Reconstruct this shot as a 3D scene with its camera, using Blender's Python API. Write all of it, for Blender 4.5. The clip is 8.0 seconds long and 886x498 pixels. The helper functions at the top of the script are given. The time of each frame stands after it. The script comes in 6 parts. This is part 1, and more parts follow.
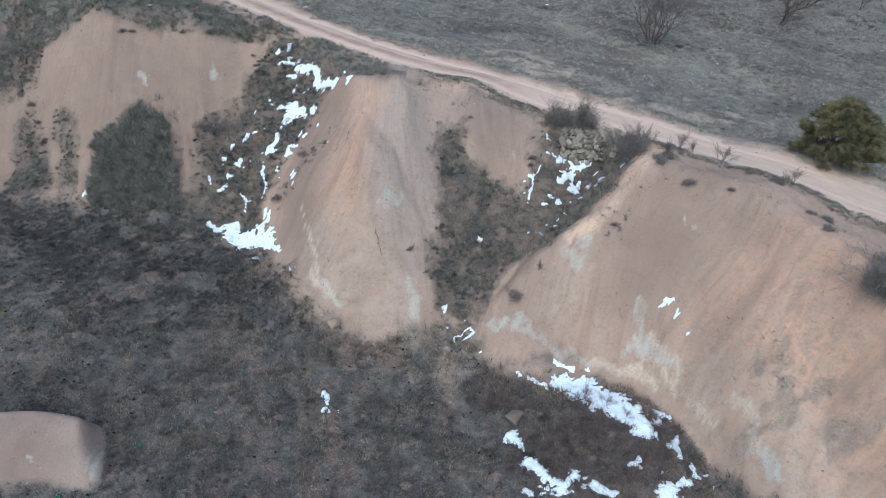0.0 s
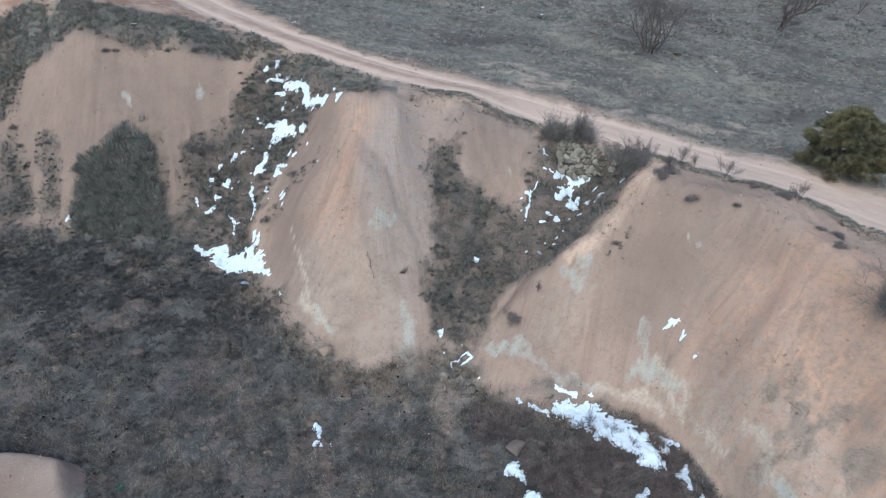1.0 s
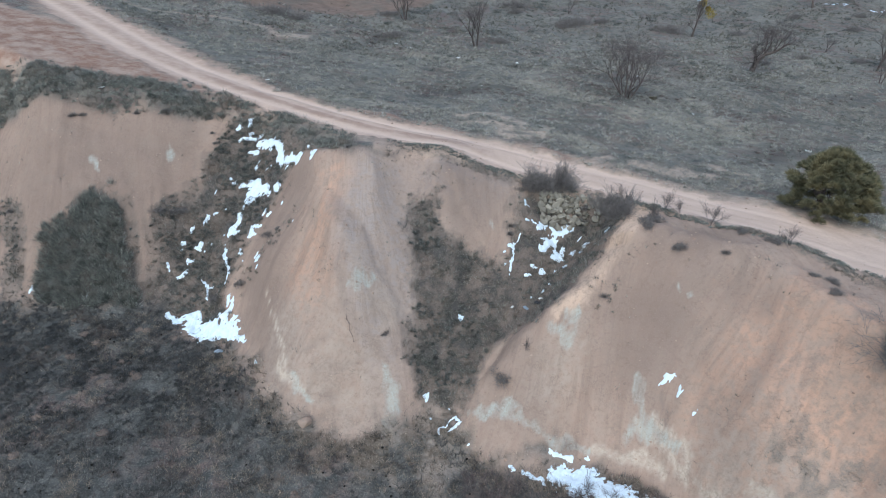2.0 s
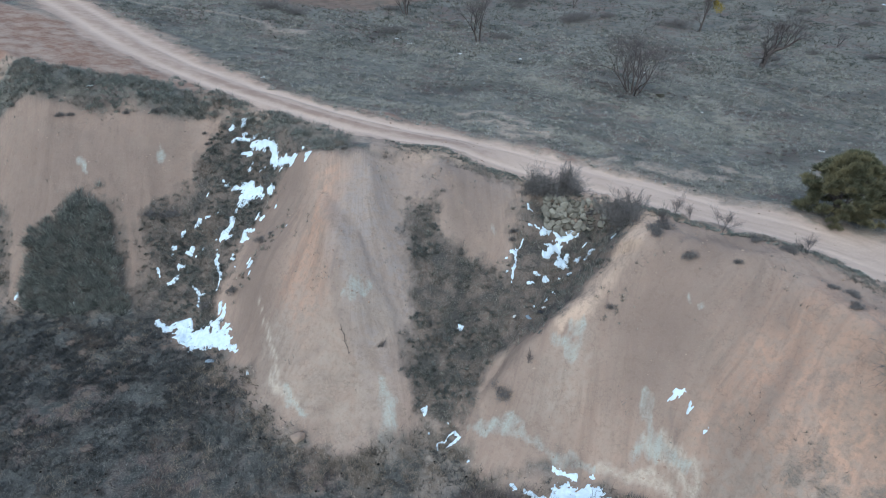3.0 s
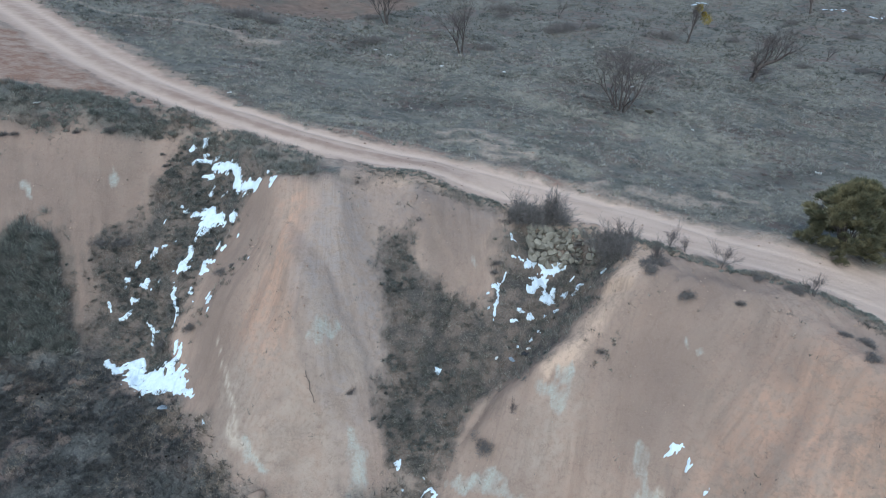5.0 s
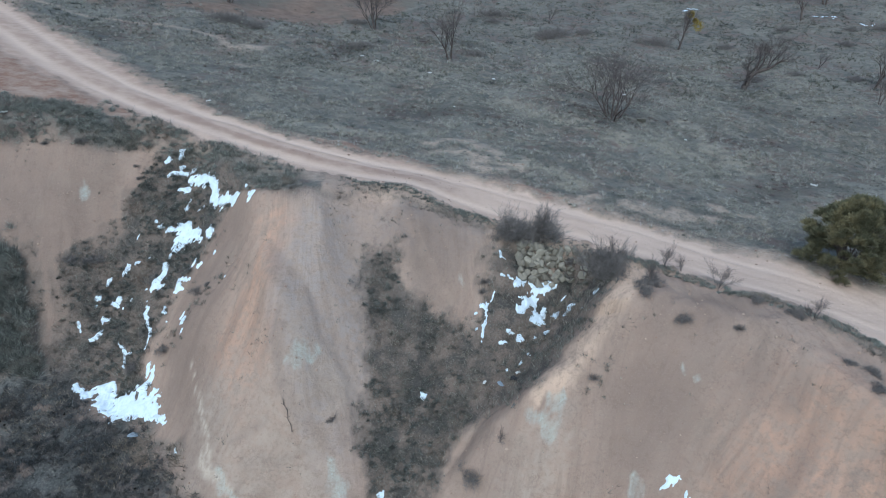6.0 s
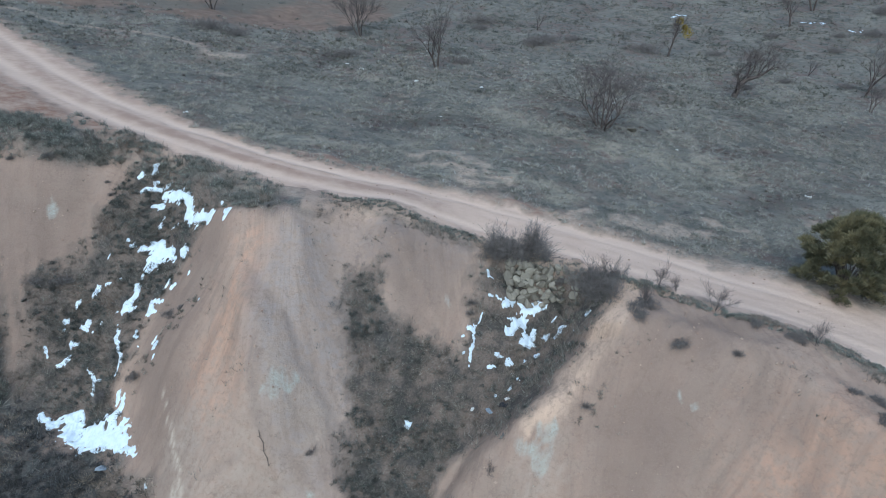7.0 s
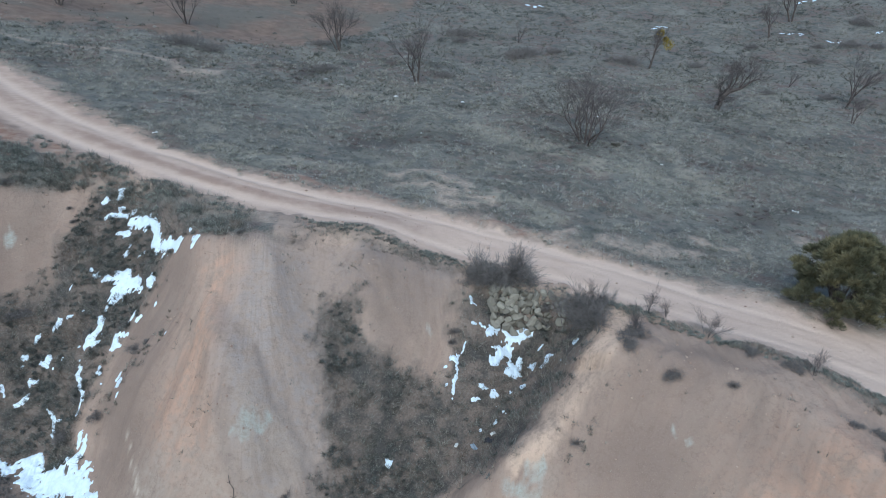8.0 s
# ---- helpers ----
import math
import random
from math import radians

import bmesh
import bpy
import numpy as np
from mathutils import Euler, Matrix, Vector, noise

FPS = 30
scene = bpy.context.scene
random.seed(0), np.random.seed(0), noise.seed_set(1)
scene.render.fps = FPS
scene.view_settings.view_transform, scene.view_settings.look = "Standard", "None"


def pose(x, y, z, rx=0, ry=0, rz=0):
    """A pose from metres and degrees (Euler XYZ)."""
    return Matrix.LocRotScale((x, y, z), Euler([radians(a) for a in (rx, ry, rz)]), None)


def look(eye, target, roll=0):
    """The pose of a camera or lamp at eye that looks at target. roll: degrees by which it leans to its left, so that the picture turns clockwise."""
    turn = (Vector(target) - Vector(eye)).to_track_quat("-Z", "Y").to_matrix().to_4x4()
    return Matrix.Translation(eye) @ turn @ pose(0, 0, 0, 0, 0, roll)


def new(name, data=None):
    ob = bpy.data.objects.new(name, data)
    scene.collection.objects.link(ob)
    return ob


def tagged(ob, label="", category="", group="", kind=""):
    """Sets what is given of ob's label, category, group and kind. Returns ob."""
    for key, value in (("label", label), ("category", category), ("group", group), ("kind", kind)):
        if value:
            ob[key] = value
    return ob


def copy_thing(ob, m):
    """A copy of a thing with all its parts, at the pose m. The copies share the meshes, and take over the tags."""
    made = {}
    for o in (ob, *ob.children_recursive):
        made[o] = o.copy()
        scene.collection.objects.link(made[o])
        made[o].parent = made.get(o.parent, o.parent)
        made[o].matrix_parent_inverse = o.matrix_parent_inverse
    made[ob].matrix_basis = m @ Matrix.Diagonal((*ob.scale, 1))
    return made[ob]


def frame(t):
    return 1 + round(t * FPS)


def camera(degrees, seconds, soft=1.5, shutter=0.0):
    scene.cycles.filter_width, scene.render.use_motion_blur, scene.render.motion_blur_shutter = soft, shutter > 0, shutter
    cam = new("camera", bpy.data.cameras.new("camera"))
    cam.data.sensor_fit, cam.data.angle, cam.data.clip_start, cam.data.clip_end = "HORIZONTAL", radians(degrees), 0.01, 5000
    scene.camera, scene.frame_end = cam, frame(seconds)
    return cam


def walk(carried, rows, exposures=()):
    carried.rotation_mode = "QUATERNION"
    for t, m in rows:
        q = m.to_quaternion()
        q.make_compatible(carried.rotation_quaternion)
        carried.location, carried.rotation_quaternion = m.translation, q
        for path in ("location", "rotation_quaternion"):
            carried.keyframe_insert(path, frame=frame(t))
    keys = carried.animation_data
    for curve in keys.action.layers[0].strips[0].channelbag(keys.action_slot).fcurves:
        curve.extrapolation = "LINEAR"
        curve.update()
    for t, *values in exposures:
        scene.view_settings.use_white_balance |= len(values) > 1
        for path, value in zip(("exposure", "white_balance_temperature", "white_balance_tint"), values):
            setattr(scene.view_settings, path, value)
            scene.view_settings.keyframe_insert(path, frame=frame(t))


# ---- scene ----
cam = camera(71.7, 8.0, soft=0.85)
METRES, EYE, TILT, LEAN, TURN = 9.0, 20.0, -33.0, -1.0, 0.0
ROWS = [
    (0.0, 0.0, 0.0, 0.0, 0.0, 0.0, 0.0),
    (0.5, 0.0111, 0.0498, 0.0302, 0.17, 0.29, 0.05),
    (0.7, 0.0163, 0.0714, 0.0427, 0.16, 0.50, 0.13),
    (1.0, 0.024, 0.1038, 0.0615, 0.01, 0.75, 1.05),
    (1.1, 0.0269, 0.1137, 0.0693, -0.03, 0.75, 1.22),
    (1.2, 0.0298, 0.1237, 0.0771, -0.08, 0.92, 1.78),
    (1.3, 0.0328, 0.1336, 0.0849, -0.13, 1.34, 2.19),
    (1.4, 0.0357, 0.1436, 0.0927, -0.43, 3.00, 2.65),
    (1.5, 0.0386, 0.1535, 0.1005, -0.7, 3.88, 3.01),
    (1.6, 0.0409, 0.1642, 0.1068, -1.08, 4.62, 3.19),
    (1.7, 0.0433, 0.1748, 0.1130, -1.20, 4.83, 3.37),
    (2.8, 0.0689, 0.2921, 0.1821, -0.76, 4.09, 3.22),
    (3.0, 0.0736, 0.3134, 0.1946, -0.82, 4.16, 3.25),
    (3.5, 0.085, 0.3638, 0.2268, -1.05, 4.25, 3.36),
    (4.0, 0.0986, 0.4177, 0.262, -1.37, 4.37, 3.37),
    (4.5, 0.1117, 0.4682, 0.2951, -1.71, 4.47, 3.42),
    (6.0, 0.1526, 0.6217, 0.3993, -2.98, 4.75, 3.47),
    (6.5, 0.166, 0.6688, 0.4322, -3.37, 4.86, 3.72),
    (7.0, 0.1815, 0.7197, 0.4675, -3.86, 5.06, 3.87),
    (7.5, 0.1958, 0.7659, 0.5002, -4.39, 5.38, 4.22),
    (8.0, 0.2121, 0.8155, 0.5362, -5.15, 5.88, 4.84),
]
walk(cam, [(t, pose(0, 0, EYE, TILT, LEAN, TURN) @ pose(METRES * x, METRES * y, METRES * z, 90 + pitch, roll, yaw)) for t, x, y, z, yaw, pitch, roll in ROWS],
     exposures=[(0.0, 0.30, 5350, 1), (1.7, 0.30, 5350, 1), (2.9, 0.12, 5080, -3), (8.0, 0.13, 5080, -3)])

# ---- world and light: a dull winter evening, veiled sun from the south-west ----
SUN_HEIGHT, SUN_SIDE = 48.0, -162.0   # degrees above the horizon, degrees clockwise from +y
world = bpy.data.worlds.new("sky")
scene.world = world
world.use_nodes = True
wn, wl = world.node_tree.nodes, world.node_tree.links
sky = wn.new("ShaderNodeTexSky")
sky.sky_type, sky.sun_disc = "NISHITA", False
sky.sun_elevation, sky.sun_rotation = radians(SUN_HEIGHT), radians(SUN_SIDE)
sky.air_density, sky.dust_density, sky.ozone_density = 1.0, 4.0, 1.0
wl.new(sky.outputs[0], wn["Background"].inputs[0])
wn["Background"].inputs[1].default_value = 0.15
sun = new("sun", bpy.data.lights.new("sun", "SUN"))
sun.data.energy, sun.data.angle, sun.data.color = 0.6, radians(130), (1.0, 0.95, 0.88)
a = radians(SUN_SIDE)
sun.matrix_world = look((0, 0, 60), (-math.sin(a) * 60 / math.tan(radians(SUN_HEIGHT)), -math.cos(a) * 60 / math.tan(radians(SUN_HEIGHT)), 0))


# ---- the lie of the land ----
def curve(knots, values):
    """A smooth line through the knots, level beyond both ends."""
    k, v = np.array(knots, float), np.array(values, float)
    d = np.diff(v) / np.diff(k)
    m = np.concatenate([[d[0]], (d[:-1] + d[1:]) / 2, [d[-1]]])

    def f(x):
        x = np.clip(np.asarray(x, float), k[0], k[-1])
        i = np.clip(np.searchsorted(k, x) - 1, 0, len(k) - 2)
        h = k[i + 1] - k[i]
        t = (x - k[i]) / h
        return (1 + 2 * t) * (1 - t) ** 2 * v[i] + t * (1 - t) ** 2 * h * m[i] + t * t * (3 - 2 * t) * v[i + 1] + t * t * (t - 1) * h * m[i + 1]
    return f


def smin(a, b, k):
    h = np.clip(0.5 + 0.5 * (b - a) / k, 0, 1)
    return b + (a - b) * h - k * h * (1 - h)


def smax(a, b, k):
    return -smin(-a, -b, k)


def step(a, b, x):
    t = np.clip((x - a) / (b - a), 0, 1)
    return t * t * (3 - 2 * t)


def along(x, y, line):
    """The distance to a polyline (left of it positive) and the share of its points passed."""
    best, side, place = np.full(np.shape(x), 1e9), np.ones(np.shape(x)), np.zeros(np.shape(x))
    for i in range(len(line) - 1):
        (ax, ay), (bx, by) = line[i][:2], line[i + 1][:2]
        ux, uy = bx - ax, by - ay
        t = np.clip(((x - ax) * ux + (y - ay) * uy) / (ux * ux + uy * uy), 0, 1)
        d = np.hypot(x - ax - t * ux, y - ay - t * uy)
        near = d < best
        place = np.where(near, i + t, place)
        side = np.where(near, np.sign(ux * (y - ay) - uy * (x - ax)), side)
        best = np.minimum(best, d)
    return best * side, place


def vnoise(x, y, seed=0):
    """Value noise from 0 to 1 with a lattice of 1."""
    x, y = np.asarray(x, float), np.asarray(y, float)
    ix, iy = np.floor(x).astype(np.int64), np.floor(y).astype(np.int64)
    fx, fy = x - ix, y - iy
    fx, fy = fx * fx * fx * (fx * (6 * fx - 15) + 10), fy * fy * fy * (fy * (6 * fy - 15) + 10)

    def h(i, j):
        n = (i * 374761393 + j * 668265263 + seed * 1442695041) & 0xFFFFFFFF
        n = ((n ^ (n >> 13)) * 1274126177) & 0xFFFFFFFF
        n = ((n ^ (n >> 16)) * 2246822519) & 0xFFFFFFFF
        return ((n ^ (n >> 15)) & 0xFFFFFF) / float(0xFFFFFF)
    top = h(ix, iy) * (1 - fx) + h(ix + 1, iy) * fx
    low = h(ix, iy + 1) * (1 - fx) + h(ix + 1, iy + 1) * fx
    return top * (1 - fy) + low * fy


def fbm(x, y, octaves=4, seed=0):
    total, weight, amp = 0, 0, 1.0
    for o in range(octaves):
        total = total + amp * vnoise(x * 2 ** o, y * 2 ** o, seed + o)
        weight, amp = weight + amp, amp / 2
    return total / weight


def bumps(x, y, rows):
    return sum(h * np.exp(-((x - a) ** 2 + (y - b) ** 2) / r ** 2) for a, b, r, h in rows)


def inside(x, y, line):
    """True inside a closed polygon."""
    odd = np.zeros(np.shape(x), bool)
    for (ax, ay), (bx, by) in zip(line, line[1:] + line[:1]):
        if ay != by:
            odd ^= ((ay > y) != (by > y)) & (x < (bx - ax) * (y - ay) / (by - ay) + ax)
    return odd


def patchy(x, y, line, wobble=0.5, scale=0.9, seed=5):
    """Inside a polygon whose edge wanders."""
    return inside(x + wobble * (2 * fbm(x / scale, y / scale, 3, seed) - 1), y + wobble * (2 * fbm(x / scale + 40, y / scale, 3, seed) - 1), line)


KNOTS = [-24, -20, -17, -14.5, -12, -10, -8.5, -7, -5.5, -4, -2.5, -1, 0.5, 2, 3.5, 5, 6.5, 8, 9.5, 11, 12.5, 14, 17]
FACE_Y = curve(KNOTS, [29.4, 28.53, 27.07, 27.17, 27.21, 27.59, 26.77, 26.09, 24.68, 23.36, 22.15, 22.95, 23.55, 22.61, 21.56, 20.88, 20.37, 19.92, 18.79, 16.66, 15.27, 12.97, 11.45])
FACE_S = curve(KNOTS, [1.11, 1.16, 1.18, 1.06, 1.1, 0.98, 0.81, 0.76, 0.82, 0.96, 1.11, 0.85, 0.86, 0.95, 1.07, 1.09, 1.21, 1.25, 0.95, 0.71, 0.94, 1.1, 1.19])
GULLY = [(8.6, 25.3, 9.6), (6.6, 24.3, 7.9), (5.0, 22.9, 6.7), (3.2, 21.5, 5.6), (1.8, 20.3, 4.4), (1.2, 19.2, 3.5)]
KNOLLS = [(-1.6, 27.2, 1.8, 0.45), (12.4, 20.6, 2.2, 0.5), (15.3, 24.2, 2.0, 0.25), (1.8, 29.2, 1.5, 0.3)]
SWELLS = [(7.0, 15.0, 3.5, 0.9), (-2.0, 14.6, 3.0, -0.3)]
BUTTRESS = [(-3.9, 23.1, 2.3, 0.55), (-2.2, 24.9, 1.3, 0.25), (-1.3, 23.9, 1.4, 0.3), (-4.5, 21.5, 1.7, 0.45), (-6.0, 25.5, 1.2, 0.6), (-1.5, 25.7, 1.6, 0.22), (-2.5, 20.0, 1.3, -0.8), (-4.5, 28.5, 2.4, -0.48)]
SHOULDERS = [(10.0, 19.5, 2.4, -0.48), (11.6, 16.0, 1.2, 0.55), (5.5, 20.5, 1.2, 0.27), (9.0, 22.0, 1.2, 0.26), (5.5, 18.0, 1.3, -0.7), (5.0, 26.0, 3.5, -0.44), (1.0, 19.5, 2.4, -0.35)]
SAGS = [(-11.0, 27.0, 3.5, -0.28), (-12.0, 27.0, 1.2, -0.6), (-8.0, 24.5, 1.7, -0.37), (-8.0, 19.5, 2.4, -0.41), (-14.4, 29.2, 1.8, 0.4), (19.0, 31.5, 4.5, -0.5), (29.0, 39.0, 6.0, -0.5)]
HOLLOWS = [(3.2, 25.4, 1.3, -0.6), (2.6, 23.0, 1.2, -0.6), (6.3, 25.2, 0.9, -0.5)]
ROAD = [(-60, 80, 1.7), (-34, 58, 1.7), (-24, 49.1, 1.8), (-18.6, 43.7, 1.9), (-15.3, 40.4, 2.0), (-12.4, 37.9, 1.8), (-9.6, 36.0, 1.6), (-7.2, 34.5, 1.45), (-4.8, 33.2, 1.4), (-2.4, 32.1, 1.45), (0.0, 31.15, 1.5), (2.4, 30.4, 1.5),
        (4.6, 29.6, 1.45), (6.6, 28.7, 1.4), (8.3, 27.6, 1.35), (9.95, 26.45, 1.42), (11.45, 25.25, 1.5), (12.75, 23.95, 1.6), (14.25, 22.65, 1.7), (16.3, 21.2, 1.8), (22, 17.3, 1.8), (40, 6, 1.8), (80, -20, 1.8)]
TOE = curve([-40, -21.1, -16.9, -12.18, -8.77, -7.03, -5.6, -4.5, -3.2, -1.62, 0.4, 1.81, 3.82, 6.0, 7.7, 8.8, 9.6, 10.1, 13, 20],
            [26.5, 26.2, 26.0, 26.05, 23.93, 22.75, 20.85, 19.75, 19.2, 19.0, 19.71, 18.67, 17.5, 17.27, 16.3, 15.2, 13.5, 12.5, 9, 2])
RIM = curve([-40, -16.7, -11.6, -8.8, -4.25, -1.51, 0.3, 2.11, 4.78, 6.07, 8.59, 10.5, 12.1, 13.4, 14.5, 20],
            [32.4, 32.3, 32.0, 32.3, 28.8, 27.68, 28.69, 27.99, 27.38, 26.91, 24.43, 24.0, 22.36, 20.14, 19, 16])
BROWN = curve([-60, -21.7, -14.6, -5.5, -2.2, 1.6, 4.7, 7.6, 12], [56, 55.8, 59.2, 60.7, 64.1, 69.5, 78.3, 84.9, 120])
VEG_A = [(-8.8, 32.2), (-7.4, 32.3), (-3.78, 28.7), (-5.51, 29.12), (-6.4, 28.31), (-7.46, 27.16), (-8.21, 25.85), (-8.35, 25.03), (-7.49, 23.29), (-10.52, 24.97), (-11.55, 25.81), (-12.49, 26.47),
         (-11.92, 27.35), (-11.74, 28), (-12.15, 28.81), (-9.84, 29.8), (-9.72, 30.57), (-9.22, 31.24)]
VEG_B = [(-0.2, 25.9), (0.3, 26.65), (1.2, 26.3), (1, 25.58), (1.6, 25.11), (2.31, 24.96), (3.02, 24.6), (3.73, 24.09), (4.24, 25.17), (4.65, 25.77), (5.08, 27.56), (7.72, 26.68), (9.96, 25.54), (8.90, 24.44), (7.43, 23.03),
         (6.46, 22.27), (5.49, 21.30), (4.93, 21.09), (4.3, 21.78), (3.52, 21.72), (2.82, 21.4), (2.32, 20.68), (2.02, 20), (1.61, 19.59), (0.71, 19.61), (-0, 20.36), (-0.5, 21.29), (-0.1, 22.53), (0.1, 24.4)]
THICKET = [(-14.6, 29.1), (-15.3, 28.5), (-15.95, 27.85), (-16.4, 27.12), (-16.65, 26.4), (-16.5, 25.5), (-12.5, 25.85), (-12.7, 27.08), (-12.85, 27.7), (-13.2, 28.35), (-13.95, 28.9)]
SPUR = [(9.25, 23.71), (8.6, 22.85), (8, 22.3), (7.13, 21.77), (6.6, 21.35), (5.78, 20.88)]
VEG_L1 = [(-21.36, 30.01), (-20.66, 29.69), (-19.65, 28.09), (-18.79, 26.77), (-20.95, 26.52), (-21.72, 28.94)]
VEG_L2 = [(-24.5, 33.7), (-23.0, 33.7), (-21.4, 33.6), (-20.6, 32.6), (-20.6, 31.8), (-21.4, 30.9), (-22.5, 31.1), (-24.5, 30.2)]
VEG_L3 = [(-19.16, 29.82), (-18.24, 29.31), (-17.92, 27.89), (-17.3, 26.43), (-18.67, 26.69), (-18.8, 28.43)]
BARE_L = [(-30, 46), (-22.3, 43.6), (-20.1, 42.6), (-15.7, 38.3), (-12.5, 35.7), (-9.0, 33.5), (-12.2, 33.8), (-16.9, 34.2), (-30, 35.3)]


# bare spots, a lane, red earth, lighter and darker runs of the upper field, each a run of (x, y, half width)
BALD = [[(3.0, 35.9, 0.35), (4.4, 36.2, 0.4), (5.8, 34.5, 0.4), (6.9, 32.9, 0.35)], [(3.4, 34.5, 0.4), (4.6, 33.6, 0.5), (5.2, 32.4, 0.4)], [(15.2, 30.2, 0.3), (16.3, 29.2, 0.3)], [(-9.6, 49.4, 0.6), (-8.4, 49.9, 0.7), (-7.3, 51.2, 0.3)], [(-8.1, 46.3, 0.4), (-7.4, 46.4, 0.3)],
        [(10.6, 29.6, 0.25), (11.6, 29.3, 0.4), (13.0, 29.0, 0.45), (14.1, 28.6, 0.4)], [(4.6, 33.4, 0.45), (5.8, 32.3, 0.4)], [(20.6, 31.1, 0.3), (21.1, 30.7, 0.3)], [(7.8, 28.9, 0.2), (9.4, 30.1, 0.2)], [(11.6, 29.7, 0.25)],
        [(-4.2, 30.8, 0.4), (-2.9, 30.2, 0.5), (-1.56, 29.3, 0.5), (-0.19, 28.9, 0.35), (1.58, 28.6, 0.3), (3.36, 28.5, 0.25)], [(-5.22, 31.86, 0.3), (-3.24, 31.04, 0.3)]]
LITTER = [[(0.35, 18.3, 0.3), (0.4, 17.4, 0.4), (0.6, 16.4, 0.3)], [(-1.2, 17.6, 0.25), (-1.0, 17.0, 0.25)]]
BROW = [[(-2.4, 28.9, 0.7), (-0.8, 28.6, 0.7), (1.2, 28.8, 0.6), (2.6, 28.5, 0.5), (4.2, 28.1, 0.4)]]
LANE = [[(-30, 54.0, 0.3), (-16.6, 51.7, 0.22), (-14.2, 51.9, 0.25), (-12.4, 51.9, 0.3), (-10.7, 51.4, 0.3), (-9.4, 49.8, 0.35)]]
RED = [[(-2.6, 34.3, 0.25), (-0.5, 33.6, 0.32), (1.6, 33.0, 0.3), (2.8, 32.4, 0.2)], [(-13.7, 36.4, 0.45), (-12.1, 35.8, 0.5), (-10.4, 34.8, 0.4)], [(6.4, 30.9, 0.18), (7.7, 29.9, 0.18)]]
CREST = [[(8.2, 44.5, 0.45), (11.0, 42.1, 0.55), (12.6, 40.6, 0.5), (14.3, 38.8, 0.5)], [(19.3, 43.5, 0.5), (19.2, 39.0, 0.5), (19.7, 36.0, 0.4)], [(-1.5, 51.0, 0.4), (1.5, 50.1, 0.45), (4.3, 48.4, 0.4)], [(16.1, 38.7, 0.4), (17.9, 36.3, 0.4), (20.1, 35.9, 0.4)],
         [(-6.0, 37.2, 0.3), (-3.0, 36.2, 0.35), (0.5, 35.6, 0.4), (3.0, 37.0, 0.35)], [(7.0, 33.0, 0.4), (9.5, 31.8, 0.4)]]
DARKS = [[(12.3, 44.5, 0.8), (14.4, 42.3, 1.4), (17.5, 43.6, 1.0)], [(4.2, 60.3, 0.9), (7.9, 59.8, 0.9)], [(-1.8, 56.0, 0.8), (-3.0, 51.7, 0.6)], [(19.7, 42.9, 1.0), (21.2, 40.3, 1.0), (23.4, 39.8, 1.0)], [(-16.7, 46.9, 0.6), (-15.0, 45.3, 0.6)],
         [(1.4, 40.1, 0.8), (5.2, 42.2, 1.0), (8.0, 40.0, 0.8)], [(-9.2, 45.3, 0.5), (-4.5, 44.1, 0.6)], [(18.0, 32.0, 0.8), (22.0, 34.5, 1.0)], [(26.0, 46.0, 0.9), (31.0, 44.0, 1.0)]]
FACE_BRUSH = [[(-5.15, 26.32, 0.3), (-5.74, 26.0, 0.35), (-6.27, 25.72, 0.3)], [(-7.06, 25.9, 0.3), (-7.26, 25.24, 0.35)], [(6.75, 21.0, 0.3), (7.15, 20.8, 0.35)]]


def soft(x, y, rows):
    return np.maximum.reduce([np.exp(-(((x - a) / rx) ** 2 + ((y - b) / ry) ** 2) ** 1.3) for a, b, rx, ry in rows])


def stain(x, y, strokes, edge=0.35):
    """1 inside a run of strokes, falling to 0 over a share of its width."""
    best = np.full(np.shape(x), -9.0)
    for line in strokes:
        for (ax, ay, ar), (bx, by, br) in zip(line, line[1:] or line):
            ux, uy = bx - ax, by - ay
            t = np.clip(((x - ax) * ux + (y - ay) * uy) / (ux * ux + uy * uy + 1e-9), 0, 1)
            r = ar + t * (br - ar)
            best = np.maximum(best, (r - np.hypot(x - ax - t * ux, y - ay - t * uy)) / r)
    return step(-edge, edge, best)


def flow(x, y):
    """How far along the cutting the water that runs past a place comes down."""
    bend = (FACE_Y(x + 1.6) - FACE_Y(x - 1.6)) / 3.2
    return x + bend * np.clip(y - FACE_Y(x), -4, 4) / (1 + bend * bend)


def land(x, y):
    """The broad shape of the ground: upper field, lower field, the cut face between them and its gully."""
    u, v = np.clip(x, -40, 60) / 20, (np.clip(y, 0, 110) - 30) / 20
    upper = 10.895 - 3.058 * u - 0.232 * v + 0.735 * u * u + 0.179 * u * v + 0.503 * v * v + bumps(x, y, KNOLLS)
    lower = 5.193 - 1.182 * np.clip(x, -40, 40) / 20 + 3.747 * (np.clip(y, -20, 40) - 30) / 20 + bumps(x, y, SWELLS)
    face = 7 + FACE_S(x) * (y - FACE_Y(x))
    z = smin(upper, smax(lower, face, 0.7), 0.6)
    d, s = along(x, y, GULLY)
    z = smin(z, np.interp(s, range(len(GULLY)), [g[2] for g in GULLY]) + 0.75 * np.maximum(np.abs(d) - 0.3, 0), 0.5)
    z = z + bumps(x, y, HOLLOWS + BUTTRESS + SHOULDERS + SAGS)
    return z


